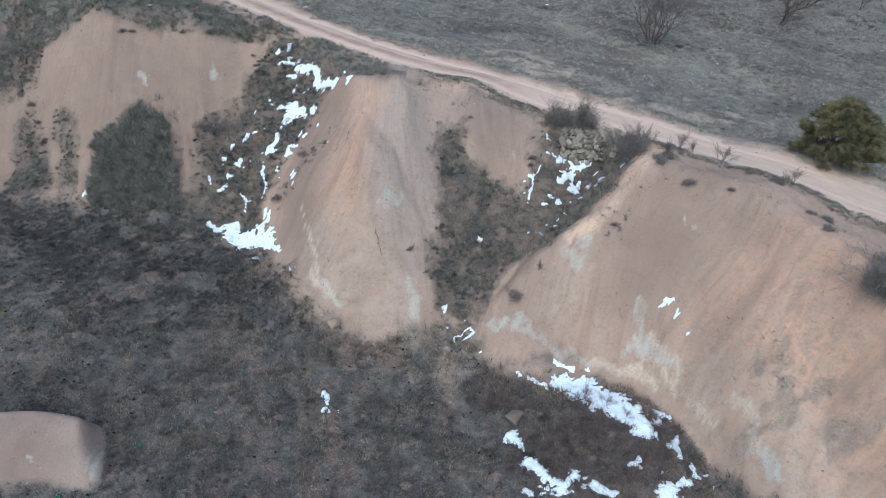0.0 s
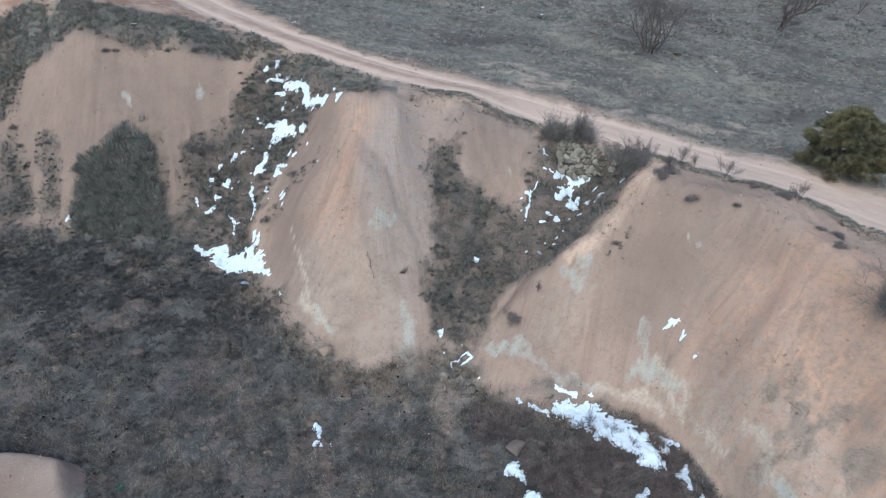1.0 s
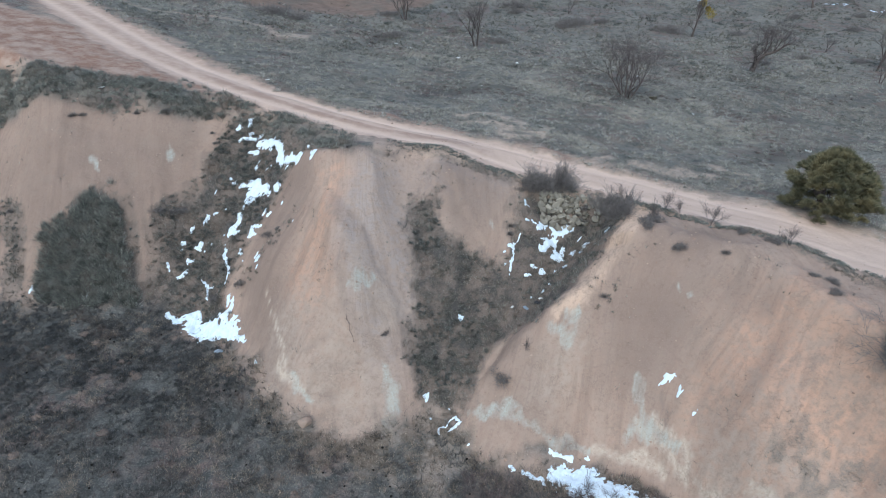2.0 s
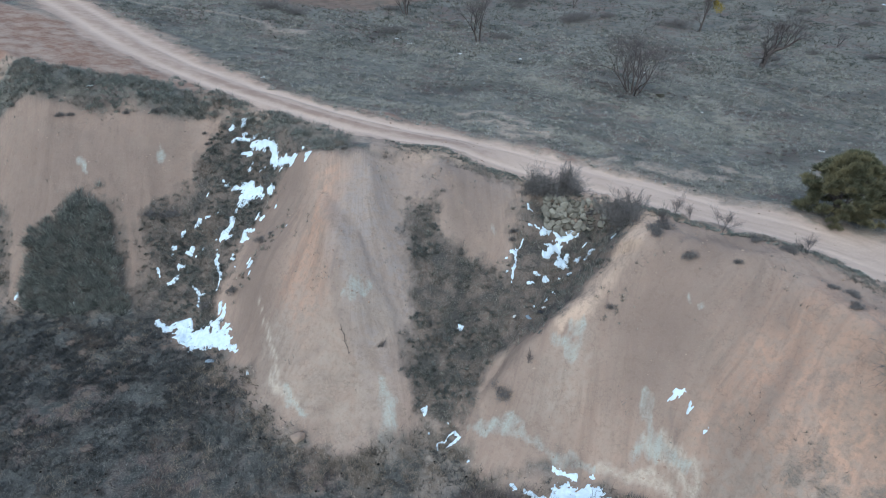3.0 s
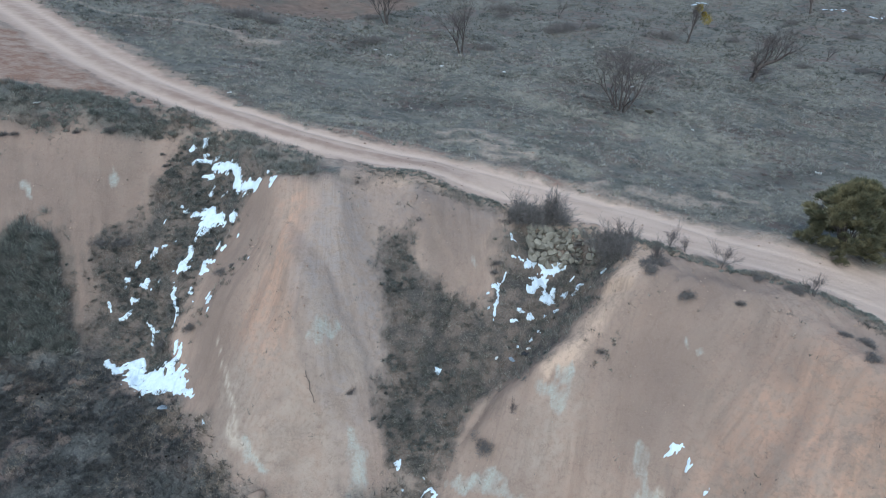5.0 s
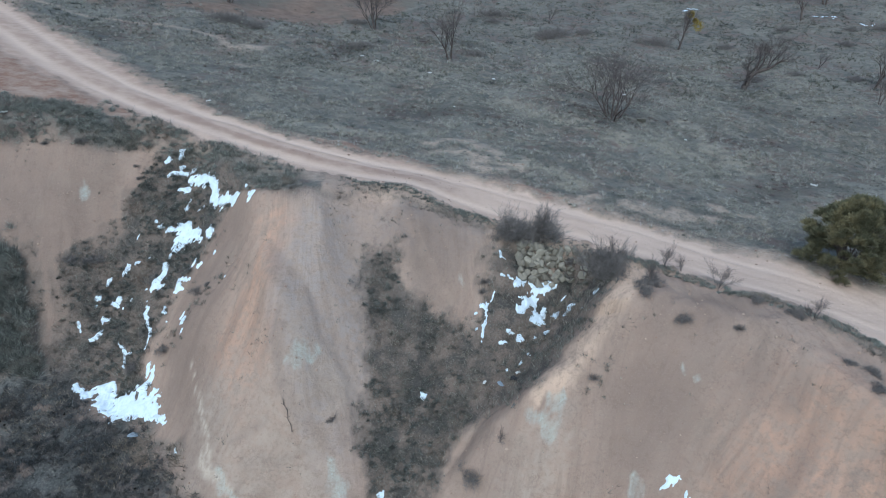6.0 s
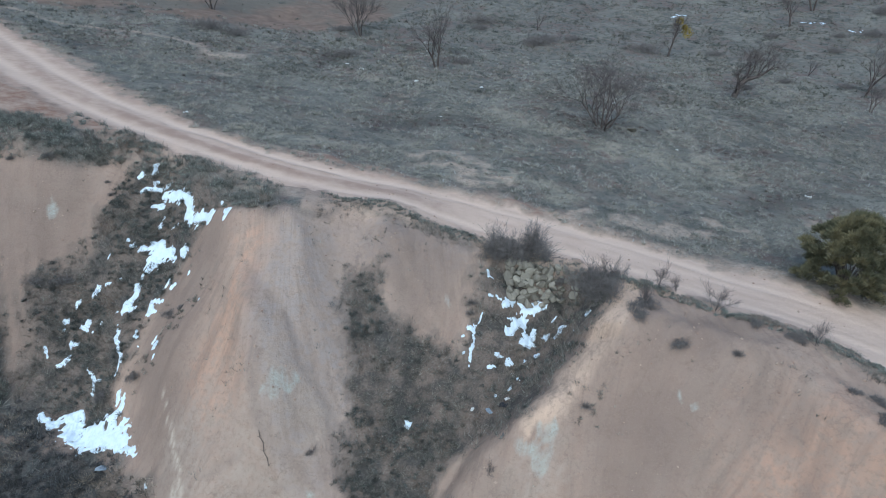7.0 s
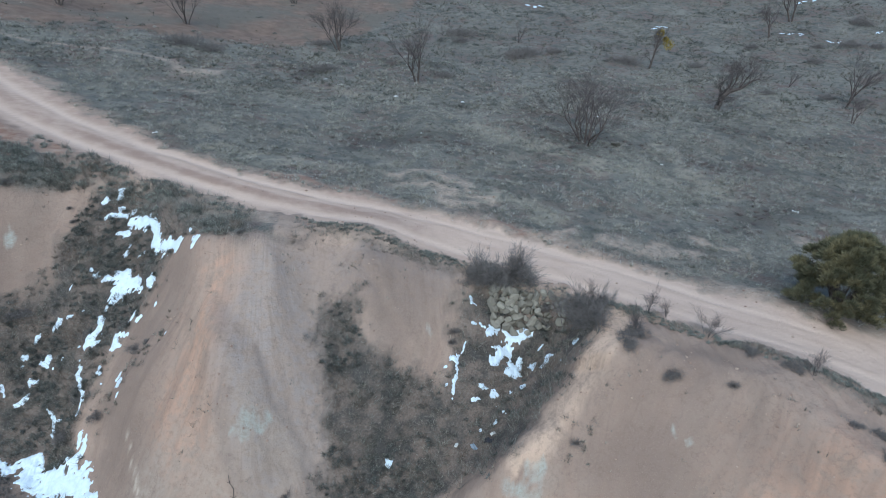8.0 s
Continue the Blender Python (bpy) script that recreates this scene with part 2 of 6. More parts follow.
def heap(x, y):
    """The spoil heap on the lower field."""
    back = 14.15 + 0.12 * np.sin(1.3 * x)
    return step(12.1, 13.9, y + 0.1 * np.sin(2.1 * x)) ** 0.8 * step(back + 0.6, back - 0.1, y) * step(-10.75, -11.55, x + 0.35 * (y - 13)) * step(-24, -20, x)


def masks(x, y):
    """What covers the ground at each place, each from 0 to 1."""
    w1, w2 = fbm(x / 1.3, y / 1.3, 4, 11) - 0.5, fbm(x / 0.45, y / 0.45, 3, 17) - 0.5
    toe, rim = TOE(x), RIM(x)
    loose = step(7.0, 4.5, x)
    face = step(-0.25 - 0.45 * loose, 0.25 + 0.35 * loose, y - toe + (1.0 + loose) * w1 + (0.7 + 0.6 * loose) * w2) * step(0.3, -0.3, y - rim + 1.0 * w1)
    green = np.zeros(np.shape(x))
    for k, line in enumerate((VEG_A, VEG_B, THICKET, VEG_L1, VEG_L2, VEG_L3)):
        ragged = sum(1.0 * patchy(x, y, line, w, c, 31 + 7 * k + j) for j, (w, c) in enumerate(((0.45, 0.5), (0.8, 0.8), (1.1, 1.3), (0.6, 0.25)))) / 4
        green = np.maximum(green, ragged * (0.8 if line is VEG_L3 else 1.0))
    d, s = along(x, y, ROAD)
    half = np.interp(s, range(len(ROAD)), [r[2] for r in ROAD])
    road = step(0.25, -0.2, np.abs(d) - half + 0.9 * w1 + 0.7 * w2)
    spread = step(1.1, 0.1, np.abs(d) - half + 2.0 * w1 + 1.0 * w2) * (0.5 + 0.4 * step(5.0, 9.0, x))
    yard = sum(1.0 * patchy(x, y, BARE_L, w, 1.6, 44 + k) for k, w in enumerate((0.4, 0.8, 1.2))) / 3
    foot = step(1.7, 0.0, toe - y + 3.2 * w1 + 2.0 * w2) * (y < toe + 0.5) * step(-9.0, -6.5, x) * step(9.5, 7.5, x)
    spread = np.maximum.reduce([spread, yard, 0.4 * foot, 0.7 * stain(x + 1.6 * w1, y + 1.6 * w1 + w2, LITTER, 1.0)])
    rut = np.clip(np.exp(-((np.abs(d + 0.15 * w1) - 0.88) / 0.28) ** 2) + 0.5 * np.exp(-((d + 1.35) / 0.2) ** 2) + 0.4 * np.exp(-((d - 0.3 - 0.5 * w1) / 0.13) ** 2), 0, 1) * road
    rut = np.maximum(rut, 0.6 * step(2, 6, x) * road)
    rut = np.clip(rut * (0.45 + 1.1 * fbm(d / 0.16, s * 1.5, 2, 83)), 0, 1)
    strip = road * np.clip(np.exp(-((d + 0.12 - 0.3 * w1) / 0.26) ** 4) * step(4, 0, x) * step(-14, -10, x) * step(0.30, 0.50, fbm(x / 2.4, y / 2.4, 2, 87)) + 0.3 * np.exp(-((d + half - 0.25) / 0.22) ** 2) * step(8, 2, x), 0, 1)
    rut = rut * (1 - 0.95 * np.exp(-((d + 0.12 - 0.3 * w1) / 0.26) ** 2) * step(6, 1, x) * step(0.35, 0.55, fbm(x / 2.4, y / 2.4, 2, 87)))
    spread = np.maximum.reduce([spread, 0.9 * stain(x + 1.6 * w1, y + 1.8 * w1 + w2, BALD, 1.0), 0.85 * stain(x, y + 0.5 * w2, LANE, 0.6), 0.8 * stain(x + w1, y + 0.8 * w1, RED, 0.8)])
    brown = step(-1, 1, y - BROWN(x) + 6 * w1) * (x < 14)
    shoulder = step(-0.3, 0.3, y - rim + w1) * step(0.6, -0.2, d + half) * (x > -1.5) * (1 - green)
    pile = heap(x, y)
    mat = step(0.50, 0.60, fbm(x / 0.6, y / 0.45, 3, 253)) * soft(x, y, [(11.6, 14.2, 1.8, 1.2), (12.3, 12.7, 1.5, 0.9), (10.6, 14.9, 0.6, 0.5)])
    bare = np.maximum.reduce([face * (1 - green), 0.75 * shoulder, step(0.02, 0.15, pile)])
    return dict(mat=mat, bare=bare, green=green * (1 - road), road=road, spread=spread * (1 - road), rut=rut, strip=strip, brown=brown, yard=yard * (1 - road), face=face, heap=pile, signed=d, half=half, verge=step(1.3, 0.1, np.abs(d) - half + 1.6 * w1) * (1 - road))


# stains in the clay, each a run of (x, y, half width): pale green marl, washed-out ribs, cream, orange and dun (the
# last two partly painted light and shade)
PALE = [[(-2.41, 22.4, 0.2), (-2.01, 22.78, 0.29), (-1.44, 23.01, 0.21)],
        [(-4.95, 20.97, 0.16), (-4.6, 20.4, 0.24), (-3.95, 20.05, 0.18)],
        [(-1.3, 20.6, 0.24), (-1.1, 20.0, 0.42), (-1.0, 19.35, 0.38)],
        [(5.75, 20.82, 0.16), (5.87, 20.53, 0.2)],
        [(5.1, 20.51, 0.29), (5.52, 20.24, 0.3), (5.35, 19.92, 0.2)],
        [(2.01, 19.54, 0.16), (2.93, 18.95, 0.2), (4.02, 18.49, 0.22), (5.13, 18.21, 0.2), (6.03, 17.83, 0.12)],
        [(3.05, 19.28, 0.26), (3.8, 18.99, 0.26)],
        [(9.6, 20.62, 0.13), (9.59, 20.44, 0.2)],
        [(9.76, 20.0, 0.16)],
        [(8.01, 19.06, 0.2), (7.86, 18.55, 0.29), (7.94, 18.04, 0.23)],
        [(7.64, 17.98, 0.3), (8.37, 17.42, 0.35), (8.59, 16.86, 0.22)],
        [(10.14, 13.67, 0.12), (10.49, 13.06, 0.2), (10.93, 12.32, 0.14)],
        [(-11.25, 13.4, 0.2), (-11.0, 13.2, 0.42), (-10.95, 12.8, 0.45)],
        [(-13.3, 13.05, 0.1), (-13.2, 12.85, 0.15)],
        [(-14.91, 30.3, 0.22), (-14.69, 29.99, 0.27)],
        [(-11.45, 30.79, 0.18), (-11.18, 30.65, 0.21)],
        [(3.32, 25.88, 0.17), (3.5, 25.75, 0.16)],
        [(12.15, 20.85, 0.12)],
        [(-22.91, 31.86, 0.31)]]
RIB = [[(6.16, 17.8, 0.09), (7.31, 17.37, 0.12), (8.15, 16.71, 0.09)],
        [(6.9, 17.54, 0.09), (7.81, 17.24, 0.12), (8.31, 16.51, 0.07)],
        [(7.64, 18.04, 0.07), (8.36, 17.21, 0.12), (8.86, 16.03, 0.07)],
        [(8.85, 17.05, 0.07), (8.97, 16.45, 0.11), (8.83, 16.2, 0.07)],
        [(9.09, 15.99, 0.07), (9.59, 15.14, 0.11), (9.69, 14.48, 0.07)],
        [(8.22, 18.0, 0.07), (8.63, 17.49, 0.09), (8.84, 16.91, 0.07)],
        [(-5.34, 21.57, 0.07), (-5.08, 20.94, 0.12), (-4.3, 20.32, 0.1)],
        [(-6.3, 24.3, 0.03), (-5.71, 23.16, 0.04), (-5.25, 22.1, 0.05), (-5.0, 21.3, 0.05)],
        [(10.08, 14.79, 0.09), (10.48, 13.97, 0.13), (10.51, 13.24, 0.09)]]
CREAM = [[(-4.97, 22.67, 0.74), (-4.74, 21.62, 0.97), (-4.08, 20.73, 0.96), (-2.89, 20.89, 1.18), (-2.17, 20.15, 0.95)],
        [(-1.78, 22.83, 0.72), (-0.94, 22.39, 0.6)],
        [(4.88, 19.47, 0.69), (5.52, 19.75, 0.57)],
        [(9.69, 16.22, 0.89), (10.07, 14.66, 0.88)],
        [(11.29, 12.97, 0.85), (11.96, 12.05, 0.86)],
        [(10.67, 14.39, 0.64)],
        [(-2.63, 19.87, 0.71)]]
WARM = [[(-3.25, 26.84, 0.58), (-3.78, 25.42, 0.72), (-4.05, 23.98, 0.8), (-4.47, 22.96, 0.61)],
        [(11.26, 17.66, 1.56), (11.72, 15.77, 1.72), (12.39, 14.63, 1.51)],
        [(10.03, 16.68, 1.0), (10.63, 15.24, 1.08)],
        [(13.03, 16.8, 1.09), (13.27, 14.02, 1.07)],
        [(11.62, 12.95, 0.64), (12.96, 12.13, 1.08)]]
WASH = [[(-1.04, 23.57, 0.06), (-0.89, 23.05, 0.08), (-0.54, 22.63, 0.08), (-0.09, 22.23, 0.06)], [(-1.43, 22.4, 0.06), (-1.09, 22.23, 0.08), (-0.88, 21.72, 0.06)], [(-0.63, 23.6, 0.04), (-0.4, 23.06, 0.06), (-0.3, 22.79, 0.04)],
        [(-1.76, 22.68, 0.06), (-1.53, 22.29, 0.08), (-1.49, 21.85, 0.06)], [(-2.67, 23.72, 0.05), (-2.91, 23.0, 0.1), (-2.78, 22.22, 0.12), (-2.44, 21.76, 0.09)], [(-1.87, 24.63, 0.07), (-1.46, 23.42, 0.1), (-0.72, 22.87, 0.1), (-0.53, 22.21, 0.07)],
        [(8.6, 18.33, 0.07), (8.71, 17.89, 0.09), (8.58, 17.52, 0.05)], [(9.27, 17.21, 0.07), (9.54, 17.49, 0.09), (9.87, 17.63, 0.07)], [(4.11, 17.91, 0.07), (5.97, 17.48, 0.07), (7.3, 16.64, 0.05)]]
LUMPS = [[(-4.35, 21.41, 0.07), (-3.62, 21.46, 0.1), (-3.14, 21.5, 0.07)], [(-3.8, 20.97, 0.07), (-2.89, 20.72, 0.07), (-1.96, 20.93, 0.05)], [(-4.07, 20.46, 0.05), (-3.12, 20.17, 0.07)]]
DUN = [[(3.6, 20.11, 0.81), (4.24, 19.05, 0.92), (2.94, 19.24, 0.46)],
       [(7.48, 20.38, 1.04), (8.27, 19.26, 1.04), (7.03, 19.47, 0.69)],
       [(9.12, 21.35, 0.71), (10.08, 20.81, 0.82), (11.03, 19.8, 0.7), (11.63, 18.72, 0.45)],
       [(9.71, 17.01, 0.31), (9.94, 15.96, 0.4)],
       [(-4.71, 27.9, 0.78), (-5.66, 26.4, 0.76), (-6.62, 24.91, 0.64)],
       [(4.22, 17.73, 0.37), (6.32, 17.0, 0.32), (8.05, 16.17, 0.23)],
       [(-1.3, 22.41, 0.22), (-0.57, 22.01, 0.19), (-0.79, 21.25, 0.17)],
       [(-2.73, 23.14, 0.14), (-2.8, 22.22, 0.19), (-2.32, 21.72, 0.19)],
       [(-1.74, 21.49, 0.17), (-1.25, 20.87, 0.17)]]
# red-brown clay, with the shade below the dome's crest painted in
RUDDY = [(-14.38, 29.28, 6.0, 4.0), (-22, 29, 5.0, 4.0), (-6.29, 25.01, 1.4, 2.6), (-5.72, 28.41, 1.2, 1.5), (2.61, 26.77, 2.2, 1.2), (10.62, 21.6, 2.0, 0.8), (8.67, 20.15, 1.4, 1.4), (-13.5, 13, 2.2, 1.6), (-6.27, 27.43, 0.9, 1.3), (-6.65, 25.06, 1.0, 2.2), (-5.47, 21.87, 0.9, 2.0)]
# greyer clay; on the buttress its tone also paints the turned-away side
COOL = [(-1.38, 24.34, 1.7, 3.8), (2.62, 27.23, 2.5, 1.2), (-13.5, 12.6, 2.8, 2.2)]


def ground(x, y):
    """The ground's height with its roughness: rills down the face, ruts in the road, tussocks in the fields."""
    x, y = np.asarray(x, float), np.asarray(y, float)
    m = masks(x, y)
    z = land(x, y) + 1.05 * m["heap"]
    u = flow(x, y) + 0.35 * fbm(x / 1.5, y / 1.5, 2, 3)
    worn = step(0.42, 0.62, fbm(x / 2.6, y / 2.6, 2, 48))
    rill = np.abs(fbm(u * 1.1, y * 0.16, 3, 51) - 0.5) * 2
    fine = np.abs(fbm(u * 4.2, y * 0.45, 2, 58) - 0.5) * 2
    lump = fbm(x / 0.7, y / 0.7, 4, 62) - 0.5
    even = 1 - 0.9 * soft(x, y, [(-1.4, 24.6, 1.6, 4.0)])
    z = z - m["face"] * even * (0.10 * (1 - rill) ** 3 + (0.02 + 0.055 * np.maximum(worn, soft(x, y, [(-5.6, 26.4, 1.9, 2.6), (8.0, 17.4, 1.6, 1.0)]))) * (1 - fine) ** 3 + 0.17 * lump) * (1 - 0.4 * m["green"])
    z = z + 0.28 * (fbm(x / 3.1, y / 3.1, 4, 71) - 0.5) * (1 - 0.8 * m["road"])
    z = z + 0.75 * (fbm(x / 6.5, y / 6.5, 3, 73) - 0.5) * step(0.5, 5.0, m["signed"] - m["half"])
    z = z + 0.10 * (fbm(x / 0.5, y / 0.5, 3, 77) - 0.5) * (1 - m["bare"]) * (1 - m["road"]) + 0.03 * (fbm(x / 0.22, y / 0.22, 2, 79) - 0.5)
    z = z + (0.05 * stain(x, y, RIB, 0.9) - 0.05 * stain(x, y, WASH + LUMPS, 1.0)) * m["face"] - 0.07 * m["rut"] - 0.05 * m["road"]
    return z


# ---- materials ----
def shader(name):
    mat = bpy.data.materials.new(name)
    mat.use_nodes = True
    nodes, links = mat.node_tree.nodes, mat.node_tree.links
    return mat, nodes, links, nodes["Principled BSDF"]


class Graph:
    """Short names for the nodes of one material."""

    def __init__(self, name, rough=0.9):
        self.mat, self.nodes, self.links, self.out = shader(name)
        self.out.inputs["Roughness"].default_value = rough
        self.out.inputs["Specular IOR Level"].default_value = 0.25
        self.coord = self.nodes.new("ShaderNodeTexCoord").outputs["Object"]

    def put(self, socket, value):
        if isinstance(value, bpy.types.NodeSocket):
            self.links.new(value, socket)
        elif isinstance(value, tuple) and len(value) == 3 and socket.type == "RGBA":
            socket.default_value = (*value, 1)
        else:
            socket.default_value = value

    def noise(self, scale, detail=4, rough=0.55, stretch=None):
        n = self.nodes.new("ShaderNodeTexNoise")
        n.inputs["Scale"].default_value, n.inputs["Detail"].default_value, n.inputs["Roughness"].default_value = scale, detail, rough
        vector = self.coord
        if stretch:
            m = self.nodes.new("ShaderNodeMapping")
            m.inputs["Scale"].default_value = stretch
            self.links.new(vector, m.inputs["Vector"])
            vector = m.outputs[0]
        self.links.new(vector, n.inputs["Vector"])
        return n.outputs["Fac"]

    def span(self, value, a, b, c=0.0, d=1.0):
        n = self.nodes.new("ShaderNodeMapRange")
        for k, v in zip(("Value", "From Min", "From Max", "To Min", "To Max"), (value, a, b, c, d)):
            self.put(n.inputs[k], v)
        return n.outputs[0]

    def math(self, kind, a, b):
        n = self.nodes.new("ShaderNodeMath")
        n.operation = kind
        self.put(n.inputs[0], a)
        self.put(n.inputs[1], b)
        return n.outputs[0]

    def mix(self, fac, a, b, kind="MIX"):
        n = self.nodes.new("ShaderNodeMix")
        n.data_type, n.blend_type = "RGBA", kind
        self.put(n.inputs[0], fac)
        self.put(n.inputs[6], a)
        self.put(n.inputs[7], b)
        return n.outputs[2]

    def value(self, name):
        n = self.nodes.new("ShaderNodeAttribute")
        n.attribute_name = name
        return n.outputs["Fac"]

    def runs(self, across, down):
        """Noise drawn out along the fall of the slope."""
        p = self.nodes.new("ShaderNodeSeparateXYZ")
        self.links.new(self.coord, p.inputs[0])
        v = self.nodes.new("ShaderNodeCombineXYZ")
        self.links.new(self.math("MULTIPLY", self.value("flow"), across), v.inputs[0])
        self.links.new(self.math("MULTIPLY", p.outputs[1], down), v.inputs[1])
        n = self.nodes.new("ShaderNodeTexNoise")
        n.inputs["Scale"].default_value, n.inputs["Detail"].default_value = 1.0, 5
        self.links.new(v.outputs[0], n.inputs["Vector"])
        return n.outputs["Fac"]

    def island(self):
        return self.nodes.new("ShaderNodeNewGeometry").outputs["Random Per Island"]

    def each(self):
        return self.nodes.new("ShaderNodeObjectInfo").outputs["Random"]

    def bump(self, height, strength, distance):
        n = self.nodes.new("ShaderNodeBump")
        n.inputs["Strength"].default_value, n.inputs["Distance"].default_value = strength, distance
        self.links.new(height, n.inputs["Height"])
        self.links.new(n.outputs[0], self.out.inputs["Normal"])

    def colour(self, c):
        self.put(self.out.inputs["Base Color"], c)
        return self.mat


def ground_material():
    g = Graph("earth", 0.95)
    big, mid, fine, grit = g.noise(0.22, 4), g.noise(1.3, 5), g.noise(9, 6, 0.65), g.noise(30, 4, 0.7)
    streak, hair = g.runs(1.6, 0.22), g.runs(7.0, 0.9)
    # clay of the cut face
    clay = g.mix(g.span(big, 0.38, 0.62), (0.362, 0.260, 0.197), (0.414, 0.294, 0.221))
    # grey and orange clay, the buttress's shaded and lit sides partly in the colour
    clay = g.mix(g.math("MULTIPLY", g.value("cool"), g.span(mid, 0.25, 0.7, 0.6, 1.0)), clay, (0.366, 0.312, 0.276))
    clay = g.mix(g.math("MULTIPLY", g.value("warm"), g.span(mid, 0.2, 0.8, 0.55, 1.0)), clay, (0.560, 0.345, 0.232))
    blot = g.noise(3.2, 6, 0.62)
    clay = g.mix(g.span(blot, 0.44, 0.60, 0, 0.65), clay, (0.414, 0.310, 0.237))
    clay = g.mix(g.span(streak, 0.46, 0.66, 0, 0.50), clay, (0.385, 0.293, 0.226))
    clay = g.mix(g.math("MULTIPLY", g.span(streak, 0.48, 0.32, 0, 0.45), g.span(g.value("cool"), 0, 1, 1, 0.35)), clay, (0.254, 0.183, 0.141))
    clay = g.mix(g.math("MULTIPLY", g.span(hair, 0.52, 0.68, 0, 0.26), g.span(g.value("cool"), 0, 1, 1, 0.3)), clay, (0.240, 0.174, 0.136))
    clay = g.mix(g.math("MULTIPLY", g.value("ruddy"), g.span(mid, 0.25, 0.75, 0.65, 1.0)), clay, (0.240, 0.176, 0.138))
    # pale bare clay of spur and brow, the spur's lit flank painted in
    clay = g.mix(g.math("MULTIPLY", g.value("pale_lit"), g.span(blot, 0.3, 0.6, 0.75, 1.0)), clay, (0.640, 0.460, 0.330))
    # brown clay that also holds the shadow band on the dome
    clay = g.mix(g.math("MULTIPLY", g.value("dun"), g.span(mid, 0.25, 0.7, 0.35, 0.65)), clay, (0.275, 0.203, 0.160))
    clay = g.mix(g.math("MULTIPLY", g.value("wash"), g.span(mid, 0.25, 0.7, 0.35, 0.75)), clay, (0.245, 0.190, 0.158))
    clay = g.mix(g.math("MULTIPLY", g.value("cream"), g.span(blot, 0.36, 0.62, 0.25, 0.8)), clay, (0.430, 0.342, 0.270))
    clay = g.mix(g.math("MULTIPLY", g.value("rib"), g.span(blot, 0.34, 0.56, 0.3, 0.9)), clay, (0.560, 0.465, 0.365))
    flake = g.math("ADD", g.math("MULTIPLY", g.value("pale"), 0.5), g.math("ADD", g.math("MULTIPLY", g.noise(3.8, 6, 0.8), 0.45), g.math("MULTIPLY", g.runs(4.5, 0.35), 0.55)))
    clay = g.mix(g.span(flake, 0.81, 1.08, 0, 0.85), clay, (0.455, 0.455, 0.395))
    clay = g.mix(g.span(fine, 0.53, 0.70, 0, 0.30), clay, (0.230, 0.166, 0.130))
    clay = g.mix(g.span(g.noise(4.5, 6, 0.72), 0.50, 0.68, 0, 0.25), clay, (0.246, 0.175, 0.130))
    crack = g.math("ABSOLUTE", g.math("SUBTRACT", g.noise(1.9, 7, 0.6), 0.5), 0.0)
    clay = g.mix(g.math("MULTIPLY", g.span(crack, 0.0, 0.03, 0.40, 0), g.span(mid, 0.46, 0.60)), clay, (0.211, 0.153, 0.118))
    slip = g.math("ABSOLUTE", g.math("SUBTRACT", g.runs(2.6, 0.5), 0.5), 0.0)
    clay = g.mix(g.math("MULTIPLY", g.span(slip, 0.0, 0.06, 0.32, 0), g.span(g.noise(0.5, 3), 0.45, 0.62)), clay, (0.230, 0.167, 0.128))
    clay = g.mix(g.math("MULTIPLY", g.span(g.noise(0.8, 6, 0.65), 0.52, 0.66), g.span(fine, 0.36, 0.56, 0.1, 0.6)), clay, (0.291, 0.221, 0.171))
    clay = g.mix(g.math("MULTIPLY", g.value("mat"), g.span(fine, 0.36, 0.56, 0.4, 0.8)), clay, (0.250, 0.215, 0.178))
    clay = g.mix(g.span(grit, 0.56, 0.72, 0, 0.45), clay, (0.432, 0.343, 0.273))
    # turf soil of the fields
    fleck = g.noise(16, 5, 0.75)
    turf = g.mix(g.span(mid, 0.38, 0.64), (0.078, 0.079, 0.072), (0.148, 0.141, 0.126))
    turf = g.mix(g.value("upper"), turf, g.mix(g.span(mid, 0.36, 0.64), (0.120, 0.117, 0.104), (0.235, 0.214, 0.172)))
    turf = g.mix(g.math("MULTIPLY", g.value("upper"), g.span(g.noise(0.3, 4, 0.6), 0.48, 0.62, 0, 0.6)), turf, (0.265, 0.250, 0.205))
    turf = g.mix(g.math("MULTIPLY", g.span(big, 0.46, 0.60), g.span(mid, 0.44, 0.56)), turf, (0.165, 0.122, 0.104))
    turf = g.mix(g.span(g.noise(1.5, 6, 0.72), 0.54, 0.66, 0, 0.5), turf, (0.260, 0.200, 0.160))
    turf = g.mix(g.span(g.noise(2.4, 4, 0.6), 0.54, 0.62, 0, 0.5), turf, (0.062, 0.062, 0.057))
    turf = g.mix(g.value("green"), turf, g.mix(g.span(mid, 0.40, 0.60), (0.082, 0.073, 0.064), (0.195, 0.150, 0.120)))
    turf = g.mix(g.span(fleck, 0.50, 0.66, 0, 0.75), turf, (0.045, 0.043, 0.040))
    turf = g.mix(g.span(fleck, 0.46, 0.32, 0, 0.60), turf, (0.290, 0.272, 0.235))
    dust = g.mix(g.span(mid, 0.35, 0.65), (0.615, 0.455, 0.350), (0.690, 0.520, 0.406))
    dust = g.mix(g.math("MULTIPLY", g.value("rut"), g.span(fine, 0.3, 0.6, 0.5, 1)), dust, (0.685, 0.525, 0.410))
    dust = g.mix(g.math("MULTIPLY", g.math("SUBTRACT", 1.0, g.value("rut")), g.span(mid, 0.34, 0.58, 0.25, 0.9)), dust, (0.440, 0.305, 0.230))
    dust = g.mix(g.math("MULTIPLY", g.value("strip"), g.span(mid, 0.30, 0.50, 0.35, 0.8)), dust, (0.400, 0.272, 0.203))
